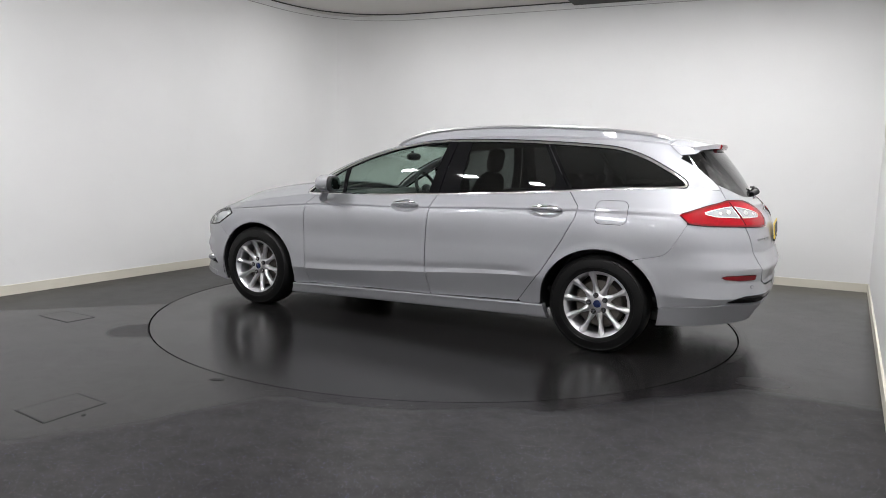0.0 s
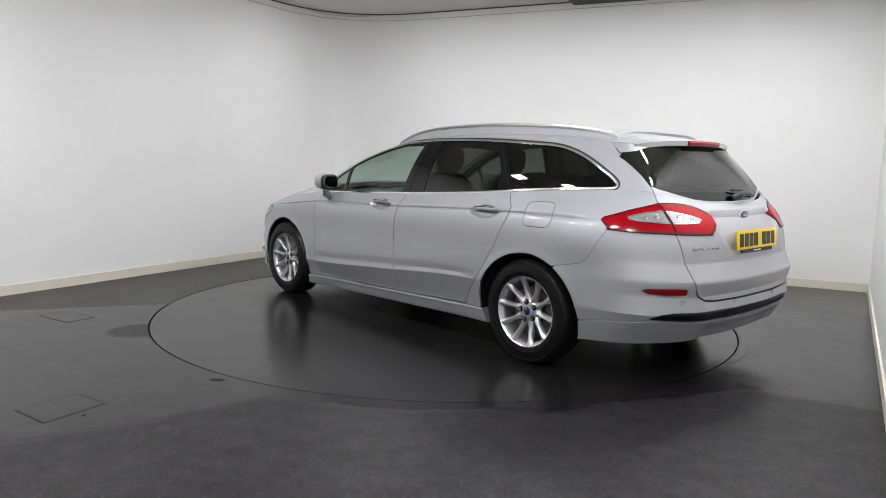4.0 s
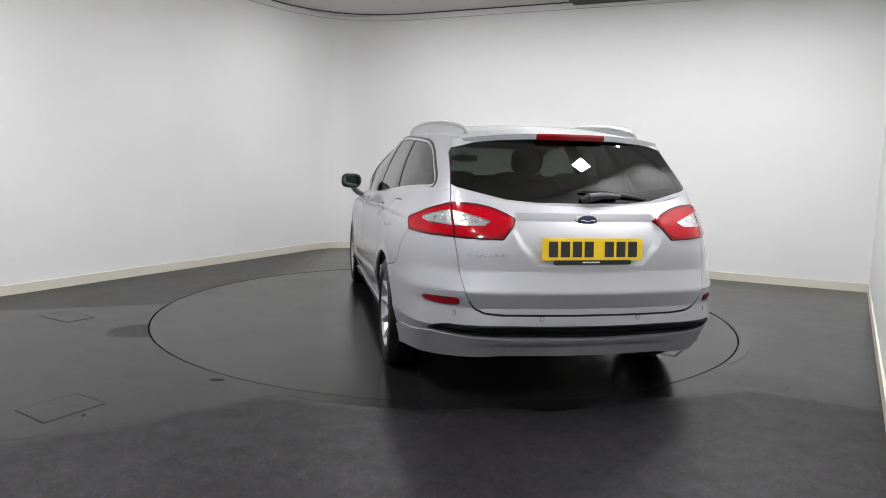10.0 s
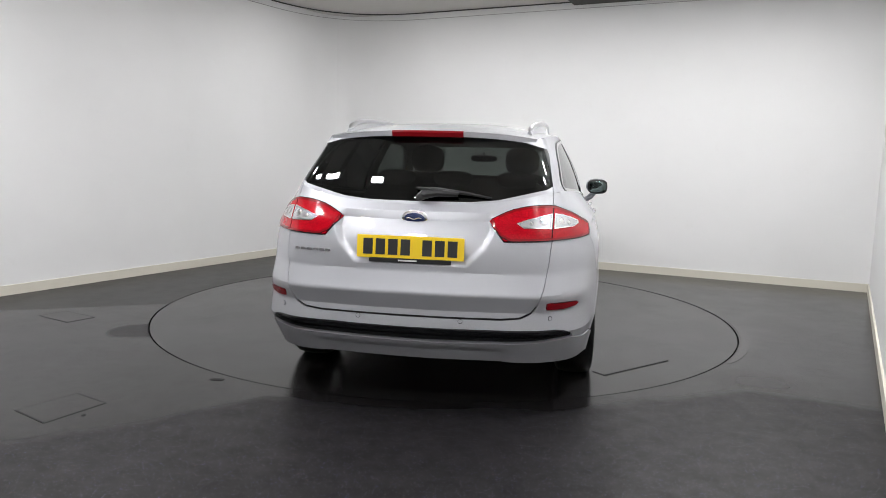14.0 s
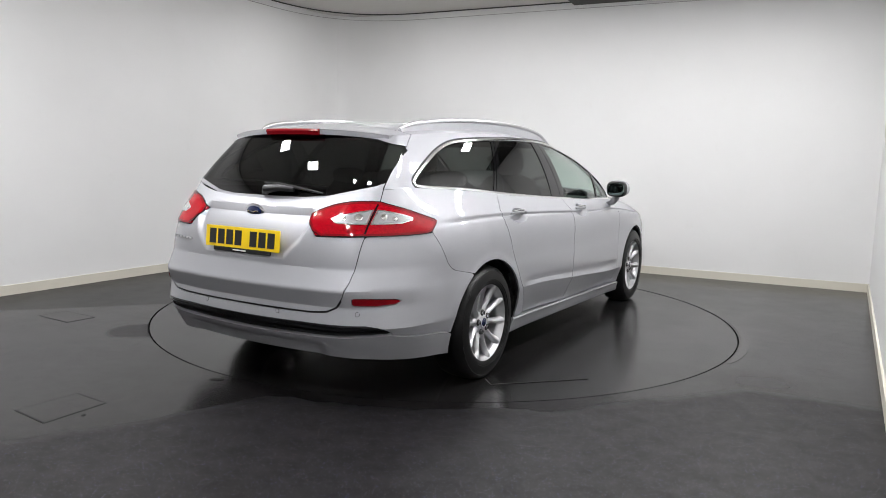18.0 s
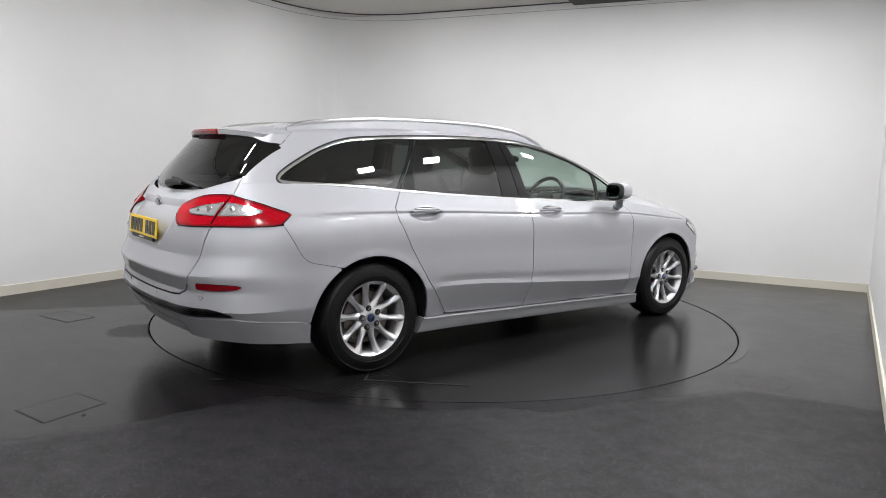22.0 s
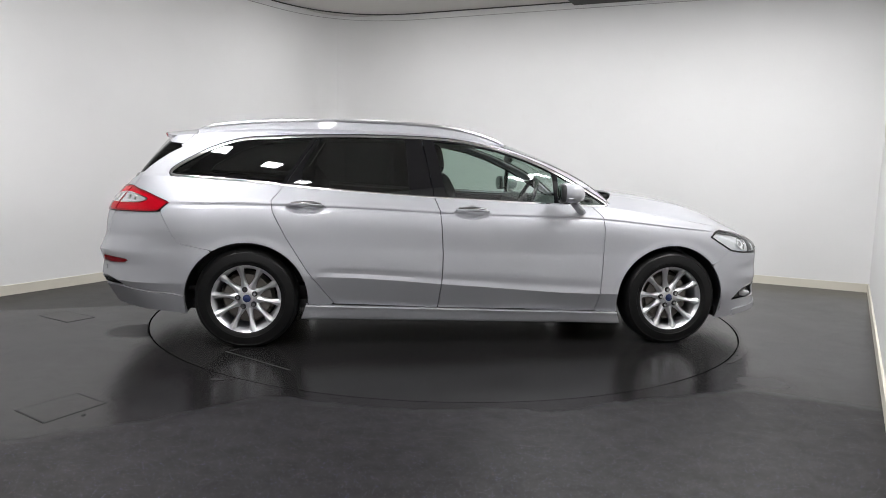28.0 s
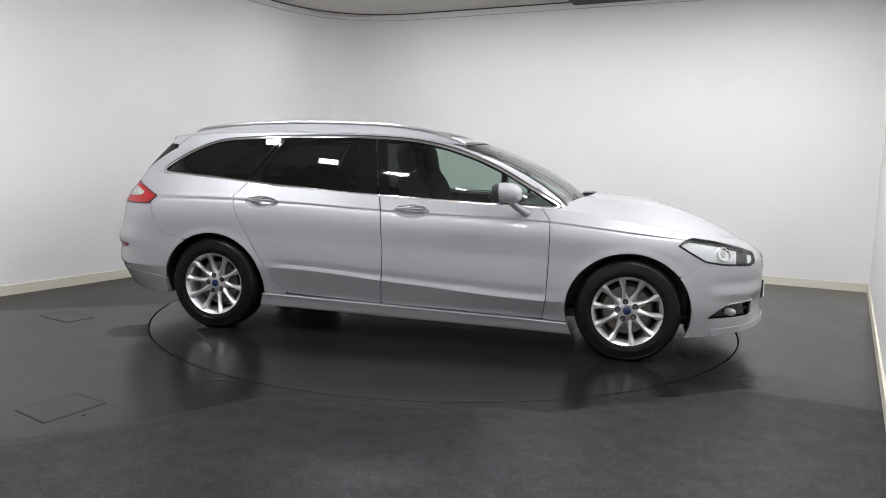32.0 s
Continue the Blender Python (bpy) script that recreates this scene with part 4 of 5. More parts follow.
def body_middle():
    low = lambda f: (low_surface, LU, LVV, f)
    grn = lambda f: (green_surface, GU, GVV, f)
    panel("bonnet", car, PAINT, hood_surface, steps(0, 1, 0.02), steps(0, 1, 0.025), lambda p, u, v: np.full(len(u), -1.0), both=True, grow=0)
    rf = panel("roof", car, PAINT, roof_surface, steps(0, 1, 0.008), steps(0, 1, 0.025), lambda p, u, v: roof_split(p) - p[:, 0], both=True, thick=0.02)
    def gate(p, u, v):
        return cut(gate_sdf(p), rear_only(p), -tail_sdf(p))
    bm = skin(bmesh.new(), low_surface, TU, steps(0.2, 0.875, 0.0075), gate, both=True)
    def gate_up(p, u, v):
        return cut(gate_sdf(p), rear_only(p), -yz(GLASS_B)(p))
    top_u, top_v = steps(GRN_U[1] - 1.2, GRN_U[1], 0.0055), steps(0, 0.44, 0.0055)
    skin(bm, green_surface, top_u, top_v, gate_up, both=True)
    tg = part("tailgate", bm, PAINT, car)
    panel("spoiler", tg, PAINT, roof_surface, steps(0, 1, 0.008), steps(0, 1, 0.025), lambda p, u, v: p[:, 0] - roof_split(p), both=True, thick=0.028)
    panel("rear_window", tg, GLASSDARK, green_surface, top_u, top_v, lambda p, u, v: cut(yz(GLASS_B)(p), rear_only(p)), both=True, thick=0.004, lift=-0.002, grow=0.004)
    panel("windscreen", car, GLASSGREEN, *grn(lambda p, u, v: cut(u - 0.625, v - 0.425)), both=True, thick=0.005)
    panel("windscreen_seal", car, PLASTIC, *grn(lambda p, u, v: cut(u - 0.652, -cut(u - 0.628, v - 0.428))), both=True, thick=0.006)
    def bumper(p, u, v):
        return cut(xz(SEAM_B)(p), rear_only(p, -1.6), -arch(p), -gate_sdf(p), -tail_sdf(p), -yz(REFLECTOR)(p), np.interp(np.abs(p[:, 1]), (0, 0.47, 0.66, 0.765, 0.86, 0.9), (0.365, 0.374, 0.383, 0.388, 0.355, 0.318)) - p[:, 2], -yz(STRIP)(p), np.where(p[:, 2] < 0.56, 0.006, 0.0) - gate_sdf(p))
    rb = panel("rear_bumper", car, PAINT, *low(bumper), both=True, grow=-0.0012)
    panel("bumper_strip", rb, GLOSSBLACK, *low(lambda p, u, v: cut(yz(STRIP)(p), rear_only(p))), both=True, lift=-0.006, thick=0.01, label="gloss black strip across the bumper")
    for drop in (0.022, 0.044):
        rib = lambda p, u, v, drop=drop: cut(yz(STRIP)(p) + 0.004, np.abs(p[:, 2] - (0.436 + 0.006 * (np.abs(p[:, 1]) / 0.6) ** 2) + drop) - 0.005, rear_only(p))
        panel("strip_rib", rb, GLOSSBLACK, low_surface, LU[LU > LOW_U[1] - 1.4], steps(0.15, 0.35, 0.004), rib, both=True, lift=0.0015, thick=0.008, grow=0)
    def valance(p, u, v):
        return cut(rear_only(p, -1.6), -arch(p), p[:, 2] - np.interp(np.abs(p[:, 1]), (0, 0.47, 0.66, 0.765, 0.86, 0.9), (0.365, 0.374, 0.383, 0.388, 0.355, 0.318)))
    panel("valance", rb, PAINT, *low(valance), both=True, lift=0.006, thick=0.03)
    def front_bumper(p, u, v):
        return cut(xz(BUMP_F)(p), 1.5 - p[:, 0], -arch(p), -xz(HEAD)(p), -xz(FOG)(p))
    fb = panel("front_bumper", car, PAINT, *low(front_bumper), both=True, thick=0.012, grow=0.0004)
    panel("front_lip", fb, PAINT, low_surface, LU[LU < 1.6], steps(0, 0.07, 0.0125), lambda p, u, v: cut(1.93 - p[:, 0], v - 0.06, -arch(p)), both=True, lift=0.007, thick=0.03, label="silver lip under the front bumper")


for s in (1, -1):
    body_side(s)
body_middle()


def inner_shell():
    bm = bmesh.new()
    skin(bm, low_surface, steps(0.0, LOW_U[1], 0.06), steps(0, 0.86, 0.06), lambda p, u, v: cut(-arch(p), -cut(p[:, 0] + 2.1, np.abs(p[:, 1]) - 0.5, 0.66 - p[:, 2])), both=True, lift=-0.03, thick=0)
    bmesh.ops.reverse_faces(bm, faces=bm.faces)
    part("inner_lining", bm, TRIM, car, "dark inner lining of doors and flanks")
    bm = bmesh.new()
    box(bm, (3.9, 1.3, 0.06), pose(-0.1, 0, 0.24))
    part("underbody", bm, PLASTIC, car, "dark underbody")


inner_shell()


# ---- wheels ----
def lathe(bm, profile, n=64, axis_y=True):
    """Turns a profile of (radius, y) about the wheel's axle."""
    rows = []
    for i in range(n):
        a = 2 * math.pi * i / n
        rows.append([bm.verts.new((r * math.cos(a), y, r * math.sin(a))) for r, y in profile])
    for i in range(n):
        for j in range(len(profile) - 1):
            bm.faces.new((rows[i][j], rows[(i + 1) % n][j], rows[(i + 1) % n][j + 1], rows[i][j + 1]))
    bmesh.ops.recalc_face_normals(bm, faces=bm.faces)
    return bm


def build_wheel(name, x, s):
    """A wheel whose outer face looks along +y, then turned to its side of the car."""
    w = new(name)
    w.parent = car
    w.matrix_basis = pose(x, 0.80 * s, HUB_Z, 0, 0, 0 if s > 0 else 180)
    bm = lathe(bmesh.new(), [(0.21, -0.11), (0.255, -0.112), (0.30, -0.105), (0.322, -0.085), (0.329, -0.04), (0.330, 0.0), (0.329, 0.045), (0.321, 0.083), (0.306, 0.098), (0.3, 0.1035), (0.297, 0.102), (0.27, 0.109), (0.248, 0.1095), (0.2455, 0.1065), (0.238, 0.107), (0.217, 0.096)], 72)
    part("tyre", bm, RUBBER, w, "black rubber tyre")
    bm = lathe(bmesh.new(), [(0.185, -0.09), (0.2, -0.02), (0.192, 0.05), (0.196, 0.07), (0.205, 0.088), (0.219, 0.099), (0.221, 0.092), (0.212, 0.07)], 64)
    part("rim", bm, ALLOY, w, "silver alloy wheel rim")
    bm = lathe(bmesh.new(), [(0.0, 0.02), (0.15, 0.02), (0.15, 0.0), (0.17, -0.02)], 40)
    part("brake_disc", bm, STEEL, w, "grey steel brake disc")
    bm = lathe(bmesh.new(), [(0.02, 0.075), (0.033, 0.075), (0.037, 0.069), (0.062, 0.066), (0.069, 0.060), (0.072, 0.04), (0.075, 0.0)], 40)
    part("hub", bm, ALLOY, w)
    bm = lathe(bmesh.new(), [(0.0, 0.079), (0.018, 0.078), (0.025, 0.0755), (0.027, 0.068)], 32)
    part("hub_cap", bm, BLUE, w, "dark blue hub cap")
    for i in range(10):
        a = radians(7 + 36 * i)
        bm = bmesh.new()
        sect = []
        for r, hw, y, d, lean in ((0.060, 0.030, 0.066, 0.03, 0.0), (0.078, 0.0235, 0.0675, 0.034, 0.0), (0.095, 0.0185, 0.069, 0.036, 0.001), (0.118, 0.014, 0.073, 0.038, 0.002), (0.145, 0.0135, 0.079, 0.038, 0.003),
                                  (0.168, 0.017, 0.086, 0.034, 0.003), (0.186, 0.0205, 0.092, 0.03, 0.002), (0.199, 0.024, 0.0965, 0.024, 0.001), (0.209, 0.029, 0.099, 0.018, 0.0), (0.2135, 0.033, 0.099, 0.014, 0.0)):
            sect.append([bm.verts.new((r, y - dy, z)) for z, dy in ((-hw, d), (-hw, 0.016), (-hw * 0.62, 0.007), (-0.0035 + lean, 0.001), (lean, 0.0), (0.0035 + lean, 0.001), (hw * 0.62, 0.007), (hw, 0.016), (hw, d))])
        for p0, p1 in zip(sect, sect[1:]):
            for j in range(8):
                bm.faces.new((p0[j], p1[j], p1[j + 1], p0[j + 1]))
        bmesh.ops.recalc_face_normals(bm, faces=bm.faces)
        bmesh.ops.rotate(bm, cent=(0, 0, 0), matrix=Matrix.Rotation(-a, 3, "Y"), verts=bm.verts)
        part("spoke", bm, ALLOY, w)
    for i in range(5):
        a = radians(6 + 72 * i)
        bm = bmesh.new()
        bmesh.ops.create_cone(bm, cap_ends=True, segments=6, radius1=0.0135, radius2=0.0115, depth=0.034, matrix=Matrix.Translation((0.057 * math.cos(a), 0.064, 0.057 * math.sin(a))) @ Matrix.Rotation(radians(-90), 4, "X"))
        part("wheel_nut", bm, NUT, w)
        # flat dark disc: the shade of a recess round the nut, as colour
        bm = bmesh.new()
        bmesh.ops.create_cone(bm, cap_ends=True, segments=16, radius1=0.0185, radius2=0.0175, depth=0.004, matrix=Matrix.Translation((0.057 * math.cos(a), 0.0685, 0.057 * math.sin(a))) @ Matrix.Rotation(radians(-90), 4, "X"))
        part("nut_recess_shade", bm, PLASTIC, w)
    # dark liner of the wheel arch
    bm = bmesh.new()
    n = 24
    rows = []
    for i in range(n + 1):
        a = math.pi * i / n * 1.16 - 0.08 * math.pi
        rows.append([bm.verts.new((x + 0.392 * math.cos(a), s * y, HUB_Z + 0.37 * math.sin(a))) for y in (0.87, 0.55)])
        rows[-1].append(bm.verts.new((x, s * 0.55, HUB_Z)))
    for p0, p1 in zip(rows, rows[1:]):
        bm.faces.new((p0[0], p1[0], p1[1], p0[1]))
        bm.faces.new((p0[1], p1[1], p1[2]))
    part("wheel_arch_liner", bm, PLASTIC, car, "black plastic wheel arch liner")


for x in (HUB_X, -HUB_X):
    for s in (1, -1):
        build_wheel("wheel", x, s)


# ---- car: fittings ----
def child(name, label=""):
    o = new(name)
    o.parent = car
    if label:
        tagged(o, label)
    return o


def side_fittings(s):
    # door handles
    for (hx, hz), dn in zip(HANDLES, ("rear", "front")):
        p, n = low_point(hx, hz)
        bm = bmesh.new()
        y0 = p.y + 0.022
        pts = [(hx - 0.118, y0 - 0.02, hz + 0.008), (hx - 0.09, y0 + 0.004, hz + 0.012), (hx - 0.03, y0 + 0.013, hz + 0.014), (hx + 0.04, y0 + 0.012, hz + 0.013), (hx + 0.095, y0, hz + 0.008), (hx + 0.122, y0 - 0.024, hz + 0.004)]
        tube(bm, pts, [0.01, 0.0135, 0.0145, 0.014, 0.012, 0.008], 12, 0.85)
        grip = part("door_handle", flip_y(bm, s), PAINT, car, "silver door handle over a scooped cup")
        bm = bmesh.new()
        tube(bm, [(q[0], q[1] + 0.009, q[2] + 0.011) for q in pts[1:5]], 0.0055, 8)
        part("handle_strip", flip_y(bm, s), CHROME, grip, "chrome handle strip")
    # door mirror
    m = child("door_mirror", "silver door mirror on a slim arm")
    bm = blob(bmesh.new(), (0.092, 0.084, 0.064), pose(0.66, 0.968, 1.036, 0, 0, 12), 2.5)
    for v in bm.verts:
        if v.co.x < 0.604:
            v.co.x = 0.604
        v.co.x -= (v.co.z - 1.03) * 0.12
    part("cap", flip_y(bm, s), PAINT, m)
    bm = blob(bmesh.new(), (0.022, 0.084, 0.062), pose(0.602, 0.976, 1.032, 0, 0, 6), 3.2)
    part("housing", flip_y(bm, s), PLASTIC, m, "black mirror housing")
    bm = blob(bmesh.new(), (0.006, 0.068, 0.05), pose(0.581, 0.977, 1.032, 0, 0, 6), 3.6)
    part("glass", flip_y(bm, s), MIRROR, m, "mirror glass")
    bm = tube(bmesh.new(), [(0.775, 0.86, 0.905), (0.755, 0.90, 0.92), (0.715, 0.93, 0.948), (0.69, 0.95, 0.975)], [0.032, 0.032, 0.03, 0.03], 12, 0.7)
    part("arm", flip_y(bm, s), PAINT, m)
    bm = tube(bmesh.new(), [(0.625, 1.044, 1.0), (0.68, 1.032, 1.0), (0.722, 0.995, 0.998), (0.742, 0.945, 0.996)], [0.007, 0.011, 0.011, 0.006], 8)
    part("indicator", flip_y(bm, s), WHITELENS, m, "clear indicator lens")
    # roof rail
    rail = child("roof_rail", "satin aluminium roof rail")
    xs = np.linspace(-1.775, 0.30, 44)
    ztop = cubic((-1.78, -1.72, -1.52, -1.13, -0.75, -0.36, -0.17, 0.03, 0.19, 0.31), (1.405, 1.425, 1.455, 1.482, 1.489, 1.480, 1.468, 1.44, 1.396, 1.35), xs)
    ys = cubic((-1.8, -1.4, -0.6, 0.0, 0.31), (0.505, 0.535, 0.555, 0.54, 0.505), xs)
    bm = tube(bmesh.new(), [(x, y, z - 0.012) for x, y, z in zip(xs, ys, ztop)], [0.006] + [0.0165] * 42 + [0.006], 10, 0.8)
    part("bar", flip_y(bm, s), RAIL, rail)
    bm = bmesh.new()
    rows = []
    for x, y, z in zip(xs, ys, ztop):
        zr = float(roof_z(np.array([x]), np.array([y]))[0]) - 0.004
        rows.append([bm.verts.new((x, y + 0.016, zr)), bm.verts.new((x, y + 0.007, max(z - 0.014, zr + 0.002))), bm.verts.new((x, y - 0.007, max(z - 0.014, zr + 0.002))), bm.verts.new((x, y - 0.016, zr))])
    for a, b in zip(rows, rows[1:]):
        for k in range(3):
            bm.faces.new((a[k], b[k], b[k + 1], a[k + 1]))
    bm.faces.new(rows[0])
    bm.faces.new(rows[-1][::-1])
    bmesh.ops.recalc_face_normals(bm, faces=bm.faces)
    part("foot", flip_y(bm, s), PAINT, rail)
    # parking sensors
    for y, z in ((0.25, 0.476), (0.667, 0.495)):
        p, n = low_point(y=y, z=z)
        bm = bmesh.new()
        q = n.to_track_quat("Z", "Y").to_matrix().to_4x4()
        bmesh.ops.create_cone(bm, cap_ends=True, segments=20, radius1=0.0098, radius2=0.009, depth=0.006, matrix=Matrix.Translation(p) @ q)
        part("parking_sensor", flip_y(bm, s), PAINT, car)
        bm = bmesh.new()
        ring = [(p + q.to_3x3() @ Vector((0.0105 * math.cos(a), 0.0105 * math.sin(a), 0.001)))[:] for a in [2 * math.pi * k / 24 for k in range(25)]]
        tube(bm, ring, 0.0012, 6)
        part("sensor_ring", flip_y(bm, s), PLASTIC, car)
    # mud deflectors ahead of the wheels and behind
    for x0, x1, zb in ((1.80, 1.835, 0.15),):
        bm = bmesh.new()
        box(bm, (x1 - x0, 0.2, 0.08), pose((x0 + x1) / 2, 0.72, zb + 0.06), 0.008)
        part("wheel_deflector", flip_y(bm, s), PLASTIC, car, "black rubber deflector at the wheel arch")
    # fog lamp
    p, n = low_point(2.06, 0.33)
    bm = blob(bmesh.new(), (0.022, 0.05, 0.026), Matrix.Translation(p - n * 0.022) @ pose(0, 0, 0, 0, 0, -50), 2.4, 10)
    part("fog_lamp", flip_y(bm, s), WHITELENS, car, "clear fog lamp")
    # headlamp projector
    for hx, hz, rad, nm in ((2.0, 0.698, 0.05, "projector"),):
        p, n = low_point(hx, hz)
        lie = Matrix.Translation(p - n * 0.02) @ n.to_track_quat("Y", "Z").to_matrix().to_4x4()
        bm = lathe(bmesh.new(), [(rad, 0.006), (rad * 0.94, 0.008), (rad * 0.86, -0.004), (rad * 0.62, -0.016), (rad * 0.4, -0.02)], 32)
        bmesh.ops.transform(bm, matrix=lie, verts=bm.verts)
        bowl = part(nm, flip_y(bm, s), CHROME, car, "bright reflector bowl in the headlamp")
        bm = blob(bmesh.new(), (rad * 0.55, rad * 0.3, rad * 0.55), lie @ pose(0, -0.012, 0), 2, 8)
        part("bulb", flip_y(bm, s), WHITELENS, bowl)
    # front wiper arms and cowl end
    bm = tube(bmesh.new(), [(1.19, 0.2 * s - 0.1, 0.975), (1.15, 0.2 * s - 0.12, 0.985), (1.12, 0.2 * s + 0.15, 0.972), (1.07, 0.2 * s + 0.33, 0.96)], [0.018, 0.015, 0.008, 0.005], 8)
    part("front_wiper", bm, PLASTIC, car, "black front wiper arm")


for s in (1, -1):
    side_fittings(s)


def tail_fittings():
    # number plate with plain bars for its characters
    pl = child("number_plate", "yellow rear number plate")
    tilt = Matrix.Translation((-2.427, 0, 0.8165)) @ pose(0, 0, 0, 0, 5, 0)
    bm = bmesh.new()
    box(bm, (0.006, 0.52, 0.108), tilt, 0.002)
    part("plate", bm, YELLOW, pl)
    for y in (0.205, 0.144, 0.083, 0.022, -0.083, -0.144, -0.205):
        bm = bmesh.new()
        box(bm, (0.003, 0.046, 0.076), tilt @ pose(-0.0042, y, 0))
        part("bar", bm, INK, pl, "plain dark bar in place of a character")
    bm = bmesh.new()
    box(bm, (0.012, 0.40, 0.022), Matrix.Translation((-2.43, 0.0, 0.753)), 0.003)
    holder = part("plate_holder", bm, PLASTIC, pl, "black plate holder strip")
    bm = bmesh.new()
    box(bm, (0.003, 0.09, 0.007), Matrix.Translation((-2.4372, 0.01, 0.754)))
    part("mark", bm, PLATEWHITE, holder)
    # oval badge
    b = child("badge", "dark blue oval badge with a chrome rim")
    p, n = low_point(y=0.0, z=0.95)
    lie = Matrix.Translation((p.x - 0.002, 0, 0.95)) @ Vector((-1, 0, -0.12)).to_track_quat("X", "Z").to_matrix().to_4x4()
    for nm, sy, sz, dx, mat in (("rim", 0.064, 0.039, 0.0, CHROME), ("field", 0.052, 0.0285, 0.003, BLUE)):
        bm = blob(bmesh.new(), (0.008, sy, sz), lie @ pose(dx, 0, 0), 2, 14)
        part(nm, bm, mat, b)
    bm = bmesh.new()
    tube(bm, [(lie @ Vector((0.0122, 0.036 - 0.0105 * k, 0.004 * math.sin(k * 1.3))))[:] for k in range(8)], 0.0028, 6)
    part("mark", bm, CHROME, b)
    # chrome model name as plain bars
    for k in range(6):
        y = 0.59 - k * 0.034
        p, n = low_point(y=y, z=0.783)
        bm = bmesh.new()
        box(bm, (0.005, 0.027, 0.011), Matrix.Translation(p + n * 0.002) @ n.to_track_quat("X", "Z").to_matrix().to_4x4(), 0.001)
        part("name_bar", bm, NUT, car, "chrome bar of the model name")
    # high brake light
    bm = bmesh.new()
    rows = []
    for k in range(13):
        y = -0.187 + 0.374 * k / 12
        xb = -2.065 + 0.13 * (abs(y) / 0.56) ** 2.2
        zt = float(roof_z(np.array([xb]), np.array([y]))[0])
        rows.append([bm.verts.new((xb + 0.03, y, zt + 0.001)), bm.verts.new((xb - 0.006, y, zt + 0.001)), bm.verts.new((xb - 0.012, y, zt - 0.010)), bm.verts.new((xb - 0.004, y, zt - 0.03)), bm.verts.new((xb + 0.03, y, zt - 0.032))])
    for a, c in zip(rows, rows[1:]):
        for k in range(4):
            bm.faces.new((a[k], a[k + 1], c[k + 1], c[k]))
    bm.faces.new(rows[0])
    bm.faces.new(rows[-1][::-1])
    bmesh.ops.recalc_face_normals(bm, faces=bm.faces)
    part("high_brake_light", bm, REDDARK, car, "long red brake lamp in the roof spoiler")
    # rear wiper
    w = child("rear_wiper", "black rear wiper resting low on the glass")
    bm = tube(bmesh.new(), [(-2.262, 0.0, 1.043), (-2.285, -0.03, 1.062), (-2.278, -0.10, 1.072), (-2.262, -0.2, 1.066)], [0.018, 0.024, 0.018, 0.012], 10)
    part("arm", bm, PLASTIC, w)
    bm = tube(bmesh.new(), [(-2.25, 0.01, 1.093), (-2.262, -0.1, 1.09), (-2.252, -0.22, 1.075), (-2.228, -0.36, 1.052)], [0.006, 0.009, 0.009, 0.005], 8)
    part("blade", bm, PLASTIC, w)
    # front plate, grille
    f = child("front_plate", "white front number plate")
    bm = bmesh.new()
    box(bm, (0.012, 0.52, 0.111), Matrix.Translation((2.343, 0, 0.41)), 0.002)
    part("plate", bm, PLATEWHITE, f)
    bm = bmesh.new()
    box(bm, (0.016, 0.53, 0.12), Matrix.Translation((2.334, 0, 0.41)), 0.002)
    part("plate_holder", bm, PLASTIC, f)
    g = child("grille", "dark radiator grille with chrome bars")
    bm = skin(bmesh.new(), low_surface, LU[LU < 0.9], LVV, lambda p, u, v: cut(np.abs(p[:, 1]) - 0.30 - (p[:, 2] - 0.5) * 0.8, 0.49 - p[:, 2], p[:, 2] - 0.67), both=True, lift=0.001, thick=0.006)
    part("mesh", bm, GLOSSBLACK, g)
    for k in range(5):
        z = 0.51 + 0.034 * k
        bm = skin(bmesh.new(), low_surface, LU[LU < 0.9], np.arange(0.3, 0.8, 0.006), lambda p, u, v, z=z: cut(np.abs(p[:, 1]) - 0.29 - (p[:, 2] - 0.5) * 0.8, np.abs(p[:, 2] - z) - 0.006), both=True, lift=0.004, thick=0.004, grow=0)
        part("bar", bm, CHROME, g)
    # cowl below the windscreen
    bm = bmesh.new()
    rows = []
    for k in range(17):
        b = -1 + k / 8
        x = 1.195 - 0.25 * abs(b) ** 2.4
        y = b * 0.80
        rows.append([bm.verts.new((x + 0.05, y, 0.945 - 0.04 * b * b)), bm.verts.new((x - 0.11, y * 0.97, 0.957 - 0.045 * b * b)), bm.verts.new((x - 0.13, y * 0.96, 0.95 - 0.04 * b * b))])
    for a, c in zip(rows, rows[1:]):
        for k in range(2):
            bm.faces.new((a[k], a[k + 1], c[k + 1], c[k]))
    bmesh.ops.recalc_face_normals(bm, faces=bm.faces)
    part("cowl", bm, PLASTIC, car, "black plastic cowl")


tail_fittings()


